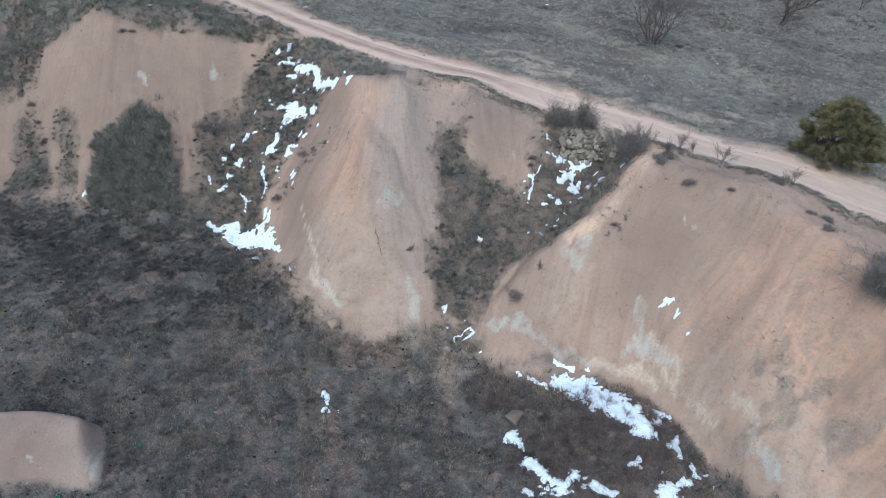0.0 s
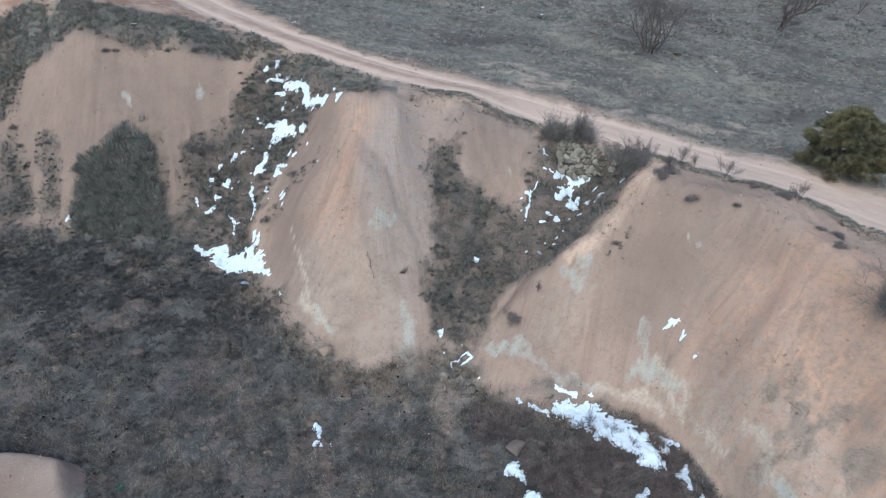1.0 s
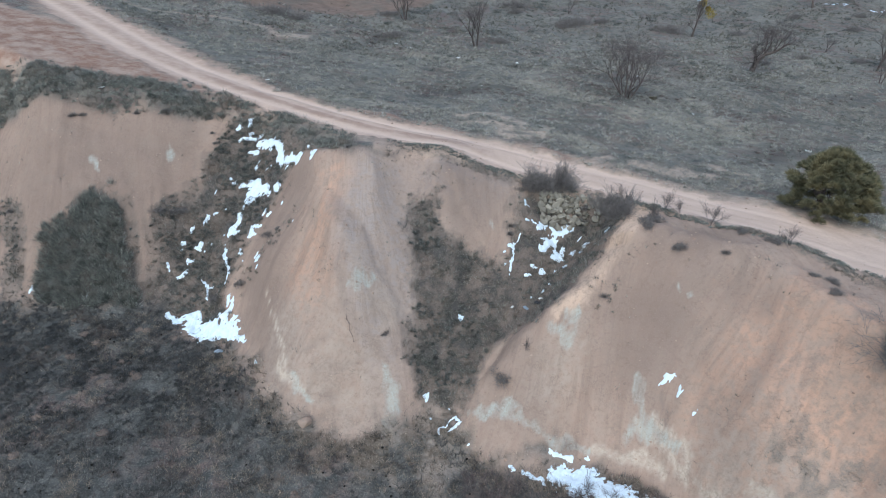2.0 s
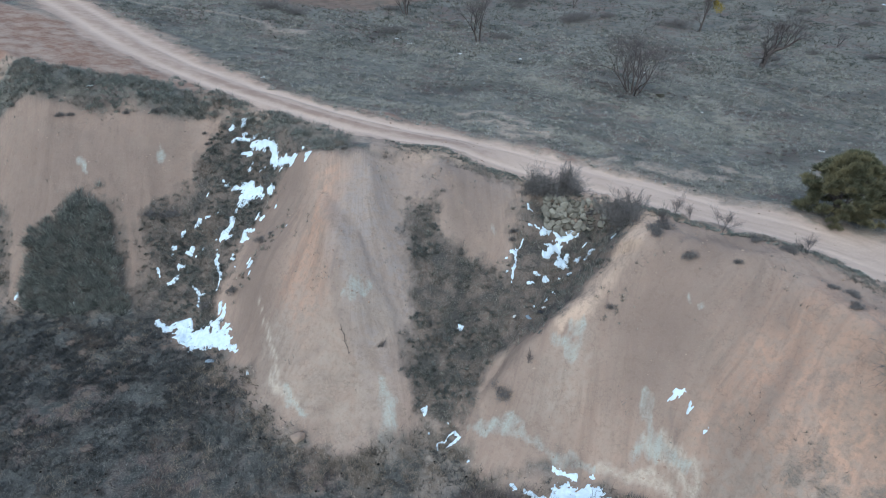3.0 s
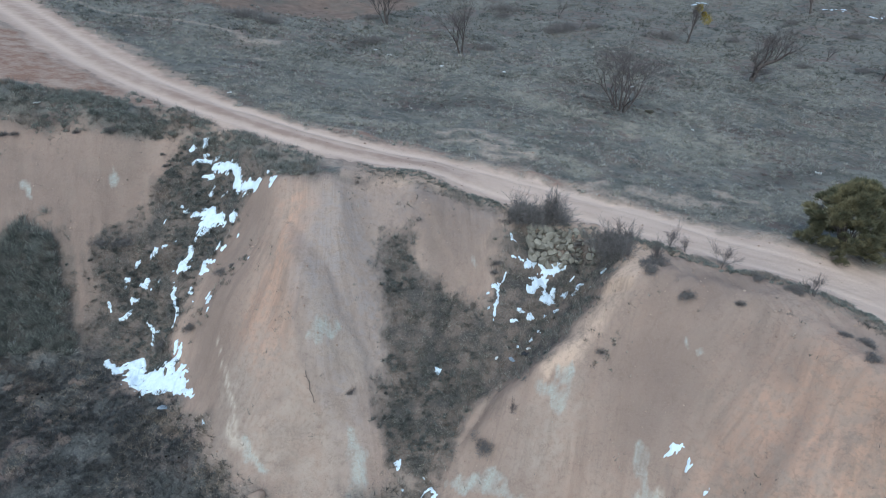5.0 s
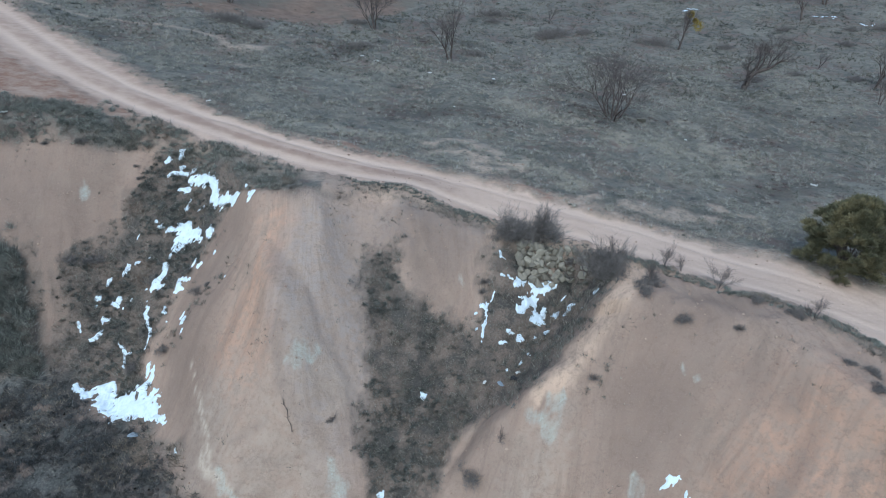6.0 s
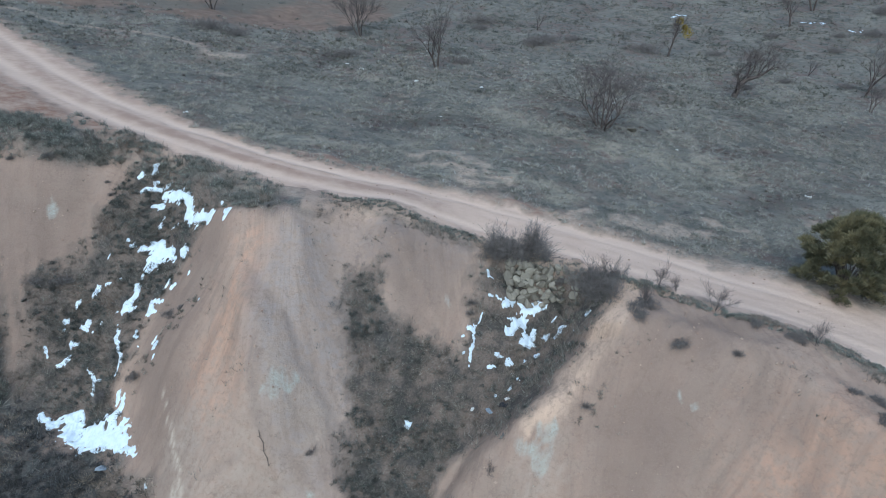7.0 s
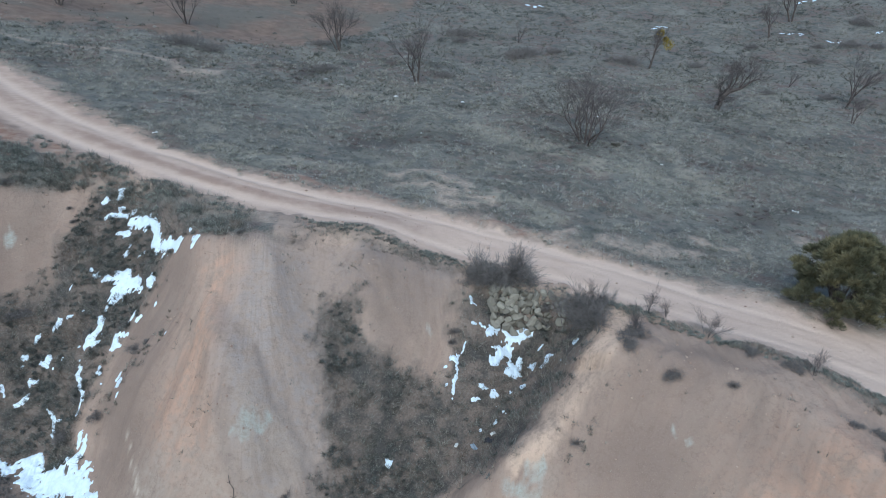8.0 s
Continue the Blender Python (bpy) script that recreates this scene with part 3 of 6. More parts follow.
    loose = g.mix(g.span(fine, 0.35, 0.6), (0.340, 0.258, 0.196), (0.480, 0.388, 0.305))
    loose = g.mix(g.math("MULTIPLY", g.value("red"), g.span(mid, 0.3, 0.6, 0.5, 1.0)), loose, (0.290, 0.170, 0.118))
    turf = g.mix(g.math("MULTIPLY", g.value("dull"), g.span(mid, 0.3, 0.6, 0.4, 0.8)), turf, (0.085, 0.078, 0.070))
    turf = g.mix(g.math("MULTIPLY", g.value("crest"), g.span(mid, 0.35, 0.6, 0.3, 0.9)), turf, (0.330, 0.295, 0.230))
    plough = g.mix(g.span(mid, 0.35, 0.65), (0.165, 0.118, 0.090), (0.240, 0.172, 0.130))
    plough = g.mix(g.span(g.noise(0.12, 4, 0.6), 0.50, 0.62, 0, 0.7), plough, (0.150, 0.142, 0.115))
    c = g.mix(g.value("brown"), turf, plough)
    c = g.mix(g.math("MULTIPLY", g.value("verge"), g.span(g.noise(1.7, 6, 0.65), 0.36, 0.60, 0.1, 0.9)), c, (0.360, 0.255, 0.192))
    c = g.mix(g.math("MULTIPLY", g.value("spread"), g.span(g.noise(2.4, 5), 0.30, 0.55, 0.25, 1)), c, loose)
    c = g.mix(g.value("yard"), c, g.mix(g.span(g.noise(1.1, 6, 0.65), 0.40, 0.60), (0.290, 0.175, 0.122), (0.430, 0.315, 0.240)))
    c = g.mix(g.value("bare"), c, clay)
    c = g.mix(g.value("road"), c, dust)
    g.bump(g.math("ADD", fine, g.math("MULTIPLY", grit, 0.5)), 0.6, 0.06)
    return g.colour(c)


def grass_material(name, dark, light, third, size=0.5, drift=0.0):
    """Blades from dark to light, a few of them bleached, in drifts of a third tone; drift: how far broad patches go dull."""
    g = Graph(name, 0.8)
    r = g.island()
    c = g.mix(g.span(r, 0.0, 0.85), dark, light)
    c = g.mix(g.span(g.noise(size, 5), 0.50, 0.66, 0, 0.8), c, third)
    c = g.mix(g.span(r, 0.86, 0.95), c, tuple(min(1.7 * v, 0.6) for v in light))
    c = g.mix(g.span(g.noise(2.4, 4, 0.6), 0.54, 0.62, 0, 0.6), c, tuple(0.8 * v for v in dark))
    c = g.mix(g.span(g.noise(1.9, 4, 0.6), 0.56, 0.64, 0, 0.5), c, tuple(1.15 * v for v in light))
    if drift:
        c = g.mix(g.span(g.noise(0.16, 5, 0.6), 0.44, 0.60, drift, 0), c, tuple(0.75 * v for v in dark))
    g.out.inputs["Specular IOR Level"].default_value = 0.15
    return g.colour(c)


def bark_material(name, dark, light):
    g = Graph(name, 0.9)
    c = g.mix(g.span(g.noise(7, 5), 0.35, 0.65), dark, light)
    c = g.mix(g.math("MULTIPLY", g.island(), 0.5), c, dark)
    return g.colour(c)


def snow_material():
    g = Graph("snow", 0.6)
    c = g.mix(g.span(g.noise(5, 5), 0.45, 0.75), (0.76, 0.845, 0.91), (0.64, 0.715, 0.78))
    g.bump(g.noise(14, 4), 0.4, 0.04)
    g.out.inputs["Subsurface Weight"].default_value = 0.0
    return g.colour(c)


def stone_material(name, a, b):
    g = Graph(name, 0.88)
    c = g.mix(g.each(), a, b)
    c = g.mix(g.span(g.noise(6, 5), 0.5, 0.7, 0, 0.6), c, (0.24, 0.21, 0.17))
    g.bump(g.noise(22, 5), 0.5, 0.03)
    return g.colour(c)


def plain_material(name, a, b, rough=0.5, scale=20):
    g = Graph(name, rough)
    return g.colour(g.mix(g.noise(scale, 3), a, b))


EARTH = ground_material()
GRASS_LOW = grass_material("grass_low", (0.048, 0.047, 0.044), (0.158, 0.150, 0.136), (0.195, 0.145, 0.118), 0.8, 0.3)
SEDGE = grass_material("sedge", (0.040, 0.041, 0.041), (0.128, 0.129, 0.127), (0.070, 0.062, 0.056), 0.9)
GRASS_HIGH = grass_material("grass_high", (0.145, 0.143, 0.126), (0.405, 0.384, 0.312), (0.430, 0.390, 0.300), 0.6, 0.8)
GRASS_GULLY = grass_material("grass_gully", (0.076, 0.075, 0.066), (0.262, 0.246, 0.206), (0.260, 0.195, 0.150), 0.8)
GRASS_PALE = grass_material("grass_pale", (0.300, 0.275, 0.220), (0.480, 0.435, 0.355), (0.40, 0.35, 0.28), 0.8)
BLEACHED = grass_material("bleached_grass", (0.255, 0.243, 0.206), (0.440, 0.415, 0.350), (0.40, 0.355, 0.290), 0.5)
BUSH = grass_material("bush", (0.052, 0.057, 0.053), (0.190, 0.194, 0.174), (0.120, 0.102, 0.088), 1.4)
RUSSET = grass_material("russet", (0.080, 0.063, 0.058), (0.200, 0.158, 0.144), (0.15, 0.122, 0.112), 0.8)
GRASS_FAR = grass_material("grass_far", (0.118, 0.112, 0.090), (0.265, 0.250, 0.198), (0.22, 0.185, 0.145), 0.25, 0.7)
TAN = grass_material("tan_grass", (0.170, 0.138, 0.106), (0.350, 0.285, 0.218), (0.22, 0.18, 0.14), 1.2)
SCRUB = grass_material("scrub", (0.095, 0.100, 0.089), (0.300, 0.302, 0.262), (0.250, 0.215, 0.172), 1.4)
BROOM = grass_material("broom", (0.075, 0.079, 0.070), (0.310, 0.308, 0.265), (0.240, 0.212, 0.176), 1.6)
THYME = grass_material("thyme", (0.235, 0.200, 0.166), (0.320, 0.268, 0.220), (0.28, 0.225, 0.185), 1.1)
BARK = bark_material("bark", (0.078, 0.063, 0.055), (0.172, 0.140, 0.120))
TWIG = bark_material("twig", (0.095, 0.080, 0.074), (0.180, 0.152, 0.140))
BRAMBLE = bark_material("bramble", (0.130, 0.118, 0.110), (0.290, 0.262, 0.240))
SNOW = snow_material()
STONE = stone_material("limestone", (0.16, 0.143, 0.112), (0.37, 0.340, 0.275))
BOULDER = stone_material("weathered_rock", (0.15, 0.12, 0.10), (0.20, 0.165, 0.14))
ROCK = stone_material("sandstone", (0.26, 0.19, 0.14), (0.34, 0.25, 0.19))


# ---- mesh helpers ----
def mesh_of(name, verts, faces, material, smooth=False):
    """A mesh from arrays of corners and of faces with one count of corners."""
    verts, faces = np.asarray(verts, np.float32), np.asarray(faces, np.int32)
    me = bpy.data.meshes.new(name)
    n, k = faces.shape
    me.vertices.add(len(verts))
    me.vertices.foreach_set("co", verts.ravel())
    me.loops.add(n * k)
    me.loops.foreach_set("vertex_index", faces.ravel())
    me.polygons.add(n)
    me.polygons.foreach_set("loop_start", np.arange(0, n * k, k, dtype=np.int32))
    me.polygons.foreach_set("use_smooth", np.full(n, smooth))
    me.update(calc_edges=True)
    me.materials.append(material)
    return me


def piece(name, mesh, parent=None, label="", at=None):
    ob = new(name, mesh)
    if parent is not None:
        ob.parent = parent
    if at is not None:
        ob.matrix_basis = at
    return tagged(ob, label)


def spot(x, y, sink=0.0):
    return float(ground(np.array([x]), np.array([y]))[0]) - sink


# ---- the ground, one sheet to the horizon, and the road let into it ----
def spaced(low, high, fine, growth, reach_low, reach_high, cap=90):
    mid = list(np.arange(low, high + 1e-6, fine))
    ends = []
    for start, reach, sign in ((low, reach_low, -1), (high, reach_high, 1)):
        out, p, s = [], start, fine
        while sign * (reach - p) > 0:
            s = min(s * growth, cap)
            p += sign * s
            out.append(p)
        ends.append(out)
    return np.array(ends[0][::-1] + mid + ends[1])


# offset of the painted bright band towards the spur's lit side, metres
LIT_OFFSET = -0.16


def build_ground():
    xs = spaced(-22, 17, 0.108, 1.035, -900, 900)
    ys = spaced(11.5, 33, 0.105, 1.02, -900, 900)
    gx, gy = np.meshgrid(xs, ys)
    x, y = gx.ravel(), gy.ravel()
    z = ground(x, y)
    m = masks(x, y)
    w = fbm(x / 0.8, y / 0.8, 4, 91) - 0.5
    v = fbm(x / 0.35, y / 0.35, 3, 93) - 0.5
    bx, by = x + 0.7 * w + 0.35 * v, y + 0.6 * w - 0.35 * v
    m["pale"] = stain(bx, by, PALE, 0.75)
    m["rib"] = stain(x + 0.3 * w + 0.2 * v, y + 0.3 * w, RIB, 0.6)
    m["warm"] = stain(x + 1.4 * w, y - 1.4 * w, WARM, 0.9)
    m["cream"] = stain(x + 1.4 * w, y + 1.4 * w, CREAM, 0.9)
    m["wash"] = stain(x + 0.25 * w, y + 0.25 * w, WASH + LUMPS, 0.9)
    m["red"] = stain(x + w, y + 0.8 * w, RED, 0.9)
    m["crest"] = stain(x + 2.5 * w, y + 2.5 * w, CREST, 1.0)
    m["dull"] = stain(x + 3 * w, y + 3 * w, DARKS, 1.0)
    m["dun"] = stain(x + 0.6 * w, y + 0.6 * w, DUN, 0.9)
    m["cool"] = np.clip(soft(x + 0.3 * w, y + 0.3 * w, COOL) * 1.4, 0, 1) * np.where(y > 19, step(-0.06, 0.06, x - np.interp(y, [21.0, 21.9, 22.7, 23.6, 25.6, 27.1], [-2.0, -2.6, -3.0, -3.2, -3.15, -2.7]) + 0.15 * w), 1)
    m["flow"] = flow(x, y)
    m["upper"] = step(-0.3, 0.3, y - RIM(x))
    crest, _ = along(x, y, SPUR)
    m["pale_lit"] = np.maximum(np.exp(-((crest + 0.3 * w - LIT_OFFSET) / 0.50) ** 6), 0.45 * stain(x + w, y + w, BROW, 0.9))
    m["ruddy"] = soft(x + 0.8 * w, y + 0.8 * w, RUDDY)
    nx, ny = len(xs), len(ys)
    i = (np.arange(ny - 1)[:, None] * nx + np.arange(nx - 1)[None, :]).ravel()
    faces = np.stack([i, i + 1, i + nx + 1, i + nx], 1)
    on_road = m["road"][faces].mean(1) > 0.5
    co = np.stack([x, y, z], 1)
    for name, keep, label, category in (("ground", ~on_road, "bare pinkish clay cutting between dull dry winter fields", "ground"), ("road", on_road, "pale dusty dirt track with two worn wheel ruts", "dirt road")):
        used, index = np.unique(faces[keep], return_inverse=True)
        me = mesh_of(name, co[used], index.reshape(-1, 4), EARTH, True)
        for key in ("bare", "road", "rut", "spread", "brown", "pale", "warm", "cool", "flow", "green", "pale_lit", "ruddy", "upper", "yard", "verge", "strip", "rib", "cream", "dun", "mat", "red", "crest", "dull", "wash"):
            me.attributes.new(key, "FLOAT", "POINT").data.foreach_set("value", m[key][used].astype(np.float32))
        tagged(new(name, me), label, category, kind="structure")


build_ground()

# ---- snow patches ----
# each patch: how far the slope stretches it uphill, then its strokes; a stroke is a run of (x, y, half width)
SNOW_GULLY_HEAD = [
    (0.84, [[(-8.41, 31.85, 0.087), (-8.26, 31.99, 0.087)]]),
    (0.87, [[(-7.75, 32.22, 0.087), (-7.8, 32.01, 0.112)]]),
    (0.87, [[(-8.25, 31.42, 0.062), (-7.96, 31.46, 0.062), (-7.63, 31.42, 0.11), (-7.25, 31.39, 0.061), (-7.0, 31.44, 0.037)], [(-7.64, 31.65, 0.111)]]),
    (0.9, [[(-7.24, 31.8, 0.074)]]),
    (0.86, [[(-7.66, 30.83, 0.085), (-7.28, 30.78, 0.097)], [(-7.28, 31.11, 0.109), (-6.97, 30.97, 0.193), (-6.58, 30.75, 0.191), (-6.21, 30.44, 0.13), (-6.03, 30.15, 0.129), (-6.03, 29.88, 0.152), (-5.86, 29.56, 0.15), (-5.48, 29.32, 0.149), (-4.98, 29.02, 0.124)], [(-6.37, 30.82, 0.084)]]),
    (1.44, [[(-4.28, 28.49, 0.121)], [(-4.51, 29.04, 0.045)]]),
    (0.86, [[(-7.16, 30.37, 0.06), (-7.22, 30.21, 0.095), (-7.34, 30.08, 0.071)]]),
]
SNOW_GULLY_NECK = [
    (0.87, [[(-6.79, 29.85, 0.047), (-6.54, 29.81, 0.059)]]),
    (0.86, [[(-7.95, 29.45, 0.095), (-7.67, 29.41, 0.094), (-7.4, 29.56, 0.106), (-7.25, 29.29, 0.316), (-6.75, 28.96, 0.197), (-6.49, 28.75, 0.08)], [(-7.33, 28.96, 0.314), (-7.47, 28.75, 0.197), (-7.63, 28.68, 0.081), (-7.81, 28.54, 0.046)]]),
    (0.82, [[(-8.29, 29.6, 0.071)]]),
    (0.81, [[(-8.49, 29.79, 0.048)]]),
    (0.9, [[(-6.18, 28.82, 0.126), (-6.06, 28.62, 0.08)]]),
]
SNOW_GULLY_MIDDLE = [
    (0.76, [[(-9.24, 29.43, 0.036), (-9.17, 29.53, 0.036)]]),
    (0.78, [[(-9.19, 28.69, 0.047), (-9.01, 28.68, 0.035)]]),
    (0.74, [[(-9.58, 28.53, 0.119), (-9.51, 28.69, 0.083)]]),
    (0.96, [[(-6.66, 28.17, 0.091), (-6.8, 27.94, 0.113)], [(-6.5, 27.83, 0.068), (-6.41, 27.91, 0.034)]]),
    (0.85, [[(-7.98, 28.29, 0.116), (-8.02, 28.01, 0.15), (-8.17, 27.73, 0.195)]]),
    (0.83, [[(-8.63, 27.75, 0.046)]]),
    (0.92, [[(-6.81, 27.55, 0.045), (-7.05, 27.62, 0.068), (-7.26, 27.69, 0.068), (-7.26, 27.46, 0.102), (-7.41, 27.35, 0.09)]]),
    (0.66, [[(-10.21, 28.47, 0.06), (-10.3, 28.29, 0.06)]]),
    (0.61, [[(-10.68, 27.98, 0.083)]]),
    (0.6, [[(-10.75, 27.76, 0.059)]]),
    (0.72, [[(-9.8, 27.85, 0.082), (-9.81, 27.66, 0.117), (-10.02, 27.74, 0.059)], [(-9.6, 27.53, 0.047)]]),
    (0.78, [[(-9.25, 27.62, 0.047)]]),
    (0.81, [[(-8.61, 28.73, 0.035), (-8.68, 28.71, 0.035)]]),
]
SNOW_GULLY_FOOT = [
    (0.8, [[(-8.54, 27.33, 0.034), (-8.47, 27.09, 0.068), (-8.55, 26.95, 0.091), (-8.37, 26.62, 0.056), (-8.24, 26.32, 0.045), (-8.27, 26.16, 0.034), (-8.39, 25.91, 0.034)]]),
    (0.86, [[(-7.75, 26.96, 0.079), (-7.76, 26.82, 0.101), (-7.67, 26.72, 0.056)]]),
    (1.21, [[(-6.88, 26.28, 0.044), (-6.95, 26.12, 0.088), (-6.73, 25.86, 0.076)]]),
    (0.88, [[(-7.59, 26.4, 0.033)]]),
    (0.99, [[(-6.74, 25.51, 0.043)]]),
    (0.59, [[(-11.33, 27.39, 0.06), (-11.28, 27.22, 0.083), (-11.19, 27.12, 0.071)]]),
    (0.68, [[(-10.38, 27.4, 0.071), (-10.26, 27.33, 0.082), (-10.14, 27.34, 0.082)]]),
    (0.69, [[(-10.87, 26.8, 0.082), (-10.66, 26.92, 0.071), (-10.44, 26.98, 0.106)]]),
]
SNOW_GULLY_MOUTH = [
    (0.77, [[(-9.62, 26.5, 0.069), (-9.35, 26.27, 0.091), (-9.27, 26.09, 0.057), (-9.26, 25.89, 0.068), (-9.27, 25.74, 0.057)], [(-9.27, 26.09, 0.046), (-8.99, 25.99, 0.034)]]),
    (0.99, [[(-11.03, 25.33, 0.104), (-10.77, 25.14, 0.172), (-10.45, 24.95, 0.159), (-10.13, 25.13, 0.148), (-9.77, 25.23, 0.193)], [(-9.77, 24.74, 0.326), (-9.52, 24.34, 0.233), (-9.27, 24.41, 0.322), (-8.78, 24.41, 0.375), (-8.18, 24.18, 0.402), (-7.74, 23.83, 0.204), (-7.16, 23.34, 0.074)], [(-8.35, 24.52, 0.296), (-8.05, 24.82, 0.077), (-7.93, 25.15, 0.055), (-7.9, 25.22, 0.044)], [(-8.18, 25.06, 0.044), (-8.15, 25.38, 0.044)]]),
    (1.39, [[(-5.08, 26.29, 0.032)]]),
    (1.01, [[(-5.81, 27.87, 0.045)]]),
]
SNOW_SPUR = [
    (0.71, [[(4.92, 25.79, 0.049), (5.16, 25.76, 0.089), (5.26, 25.72, 0.05)]]),
    (0.77, [[(5.68, 25.98, 0.07)]]),
    (0.71, [[(5.4, 25.54, 0.049), (5.67, 25.69, 0.13), (5.84, 25.85, 0.07)]]),
    (0.62, [[(6.03, 25.76, 0.09), (6.22, 25.59, 0.24), (6.58, 25.52, 0.19), (6.84, 25.44, 0.11)], [(6.22, 25.59, 0.24), (6.12, 25.43, 0.24), (5.79, 25.12, 0.188), (5.51, 24.85, 0.137)], [(5.44, 25.24, 0.049), (5.64, 25.23, 0.049)]]),
    (1.54, [[(5.9, 24.68, 0.088), (6.16, 24.81, 0.168), (6.22, 24.66, 0.108)], [(6.16, 24.81, 0.128), (6.42, 25.0, 0.109)]]),
    (1.27, [[(6.73, 24.59, 0.088)]]),
    (0.75, [[(7.07, 24.98, 0.069)]]),
    (1.47, [[(7.07, 24.21, 0.087)]]),
    (2.2, [[(7.83, 23.87, 0.057)]]),
    (1.34, [[(7.18, 24.5, 0.029), (7.34, 24.36, 0.029)]]),
    (2.2, [[(7.35, 23.64, 0.028)]]),
    (0.94, [[(4.97, 26.44, 0.03), (4.95, 26.29, 0.03), (5.11, 26.24, 0.03)]]),
]
SNOW_SPUR_FOOT = [
    (0.86, [[(4.63, 25.36, 0.02), (4.51, 25.17, 0.029), (4.34, 25.08, 0.049), (4.29, 24.87, 0.068), (4.28, 24.65, 0.029), (4.09, 24.32, 0.077), (3.99, 24.0, 0.029)], [(4.13, 25.03, 0.068), (4.29, 24.87, 0.039)]]),
    (0.92, [[(3.89, 24.85, 0.058)]]),
    (0.82, [[(3.84, 24.32, 0.038)]]),
    (0.87, [[(5.02, 24.14, 0.077)]]),
    (0.87, [[(5.27, 23.92, 0.125)]]),
    (1.26, [[(5.89, 24.0, 0.067)]]),
    (1.86, [[(6.26, 23.96, 0.058)]]),
    (0.85, [[(4.63, 23.8, 0.038), (4.84, 23.84, 0.057)]]),
    (0.9, [[(5.39, 23.62, 0.038)]]),
    (1.31, [[(5.54, 23.34, 0.047)]]),
    (0.78, [[(4.78, 23.12, 0.038)]]),
    (1.29, [[(5.25, 23.15, 0.038)]]),
]
SNOW_TOE = [
    (0.81, [[(0.75, 19.18, 0.041), (0.78, 19.43, 0.05), (1.03, 19.43, 0.042), (1.2, 19.59, 0.042), (1.43, 19.64, 0.066), (1.56, 19.45, 0.05), (1.37, 19.34, 0.041), (1.09, 19.27, 0.025)]]),
    (0.77, [[(0.46, 19.69, 0.05)]]),
    (0.9, [[(1.78, 18.56, 0.057)]]),
    (0.7, [[(1.2, 19.96, 0.025)]]),
    (1.03, [[(-4.16, 16.38, 0.07), (-4.01, 16.22, 0.062), (-4.01, 15.94, 0.062), (-4.14, 15.7, 0.061)], [(-4.01, 15.89, 0.038), (-3.88, 15.68, 0.031)]]),
    (1.04, [[(-3.7, 16.39, 0.039)]]),
    (1.02, [[(-3.57, 15.77, 0.046)]]),
]
SNOW_MEADOW = [
    (0.96, [[(3.22, 17.6, 0.055), (3.34, 17.46, 0.055)]]),
    (1.1, [[(3.67, 17.31, 0.063), (3.95, 17.16, 0.102), (4.23, 17.01, 0.086), (4.36, 16.8, 0.039)]]),
    (1.12, [[(4.69, 17.37, 0.119), (4.88, 17.15, 0.308), (5.35, 16.89, 0.399), (5.79, 16.66, 0.42), (6.25, 16.18, 0.459), (6.73, 15.83, 0.434), (7.12, 15.46, 0.411), (7.44, 15.13, 0.387), (7.65, 14.98, 0.299)], [(6.21, 15.69, 0.16), (6.64, 15.44, 0.276), (6.89, 15.17, 0.13)], [(7.43, 15.73, 0.132), (7.81, 15.89, 0.11)], [(7.69, 15.16, 0.147), (8.11, 15.18, 0.116)], [(7.03, 14.71, 0.083), (7.59, 14.76, 0.145)]]),
    (0.69, [[(4.69, 17.87, 0.056), (5.03, 17.77, 0.088), (5.41, 17.66, 0.072)]]),
    (0.71, [[(5.96, 17.6, 0.056)]]),
]
SNOW_MEADOW_EDGE = [
    (0.95, [[(8.12, 15.79, 0.086), (8.34, 15.69, 0.118), (8.58, 15.52, 0.103), (8.62, 15.37, 0.055)]]),
    (0.97, [[(8.7, 14.78, 0.07), (8.54, 14.5, 0.101), (8.57, 14.2, 0.1), (8.62, 14.05, 0.1)], [(8.29, 14.34, 0.085), (8.54, 14.5, 0.069)]]),
    (0.86, [[(6.72, 13.58, 0.067), (6.95, 13.62, 0.096), (7.06, 13.77, 0.067)], [(6.95, 13.62, 0.096), (7.04, 13.49, 0.067)]]),
]
SNOW_HOLLOW = [
    (1.01, [[(2.91, 14.94, 0.107), (2.78, 14.78, 0.156), (3.07, 14.55, 0.139), (3.2, 14.3, 0.089)]]),
    (0.88, [[(3.08, 13.8, 0.121), (3.34, 13.82, 0.217), (3.61, 13.51, 0.168), (3.73, 13.28, 0.168), (4.08, 13.08, 0.191), (4.44, 13.06, 0.168), (4.68, 13.23, 0.136), (4.84, 13.36, 0.104)], [(3.84, 12.92, 0.215), (4.26, 12.83, 0.215)]]),
    (0.89, [[(3.11, 12.88, 0.087), (3.24, 12.77, 0.087)]]),
    (0.81, [[(5.43, 12.92, 0.168), (5.63, 12.78, 0.136), (5.89, 12.65, 0.088), (6.11, 12.66, 0.04)]]),
    (0.84, [[(5.03, 12.88, 0.072)]]),
    (0.85, [[(5.11, 13.17, 0.04)]]),
    (0.81, [[(7.65, 12.96, 0.091), (7.93, 12.89, 0.282), (8.29, 13.09, 0.109)], [(7.93, 12.89, 0.241), (7.74, 12.71, 0.239)]]),
    (0.9, [[(8.97, 13.74, 0.111)]]),
]
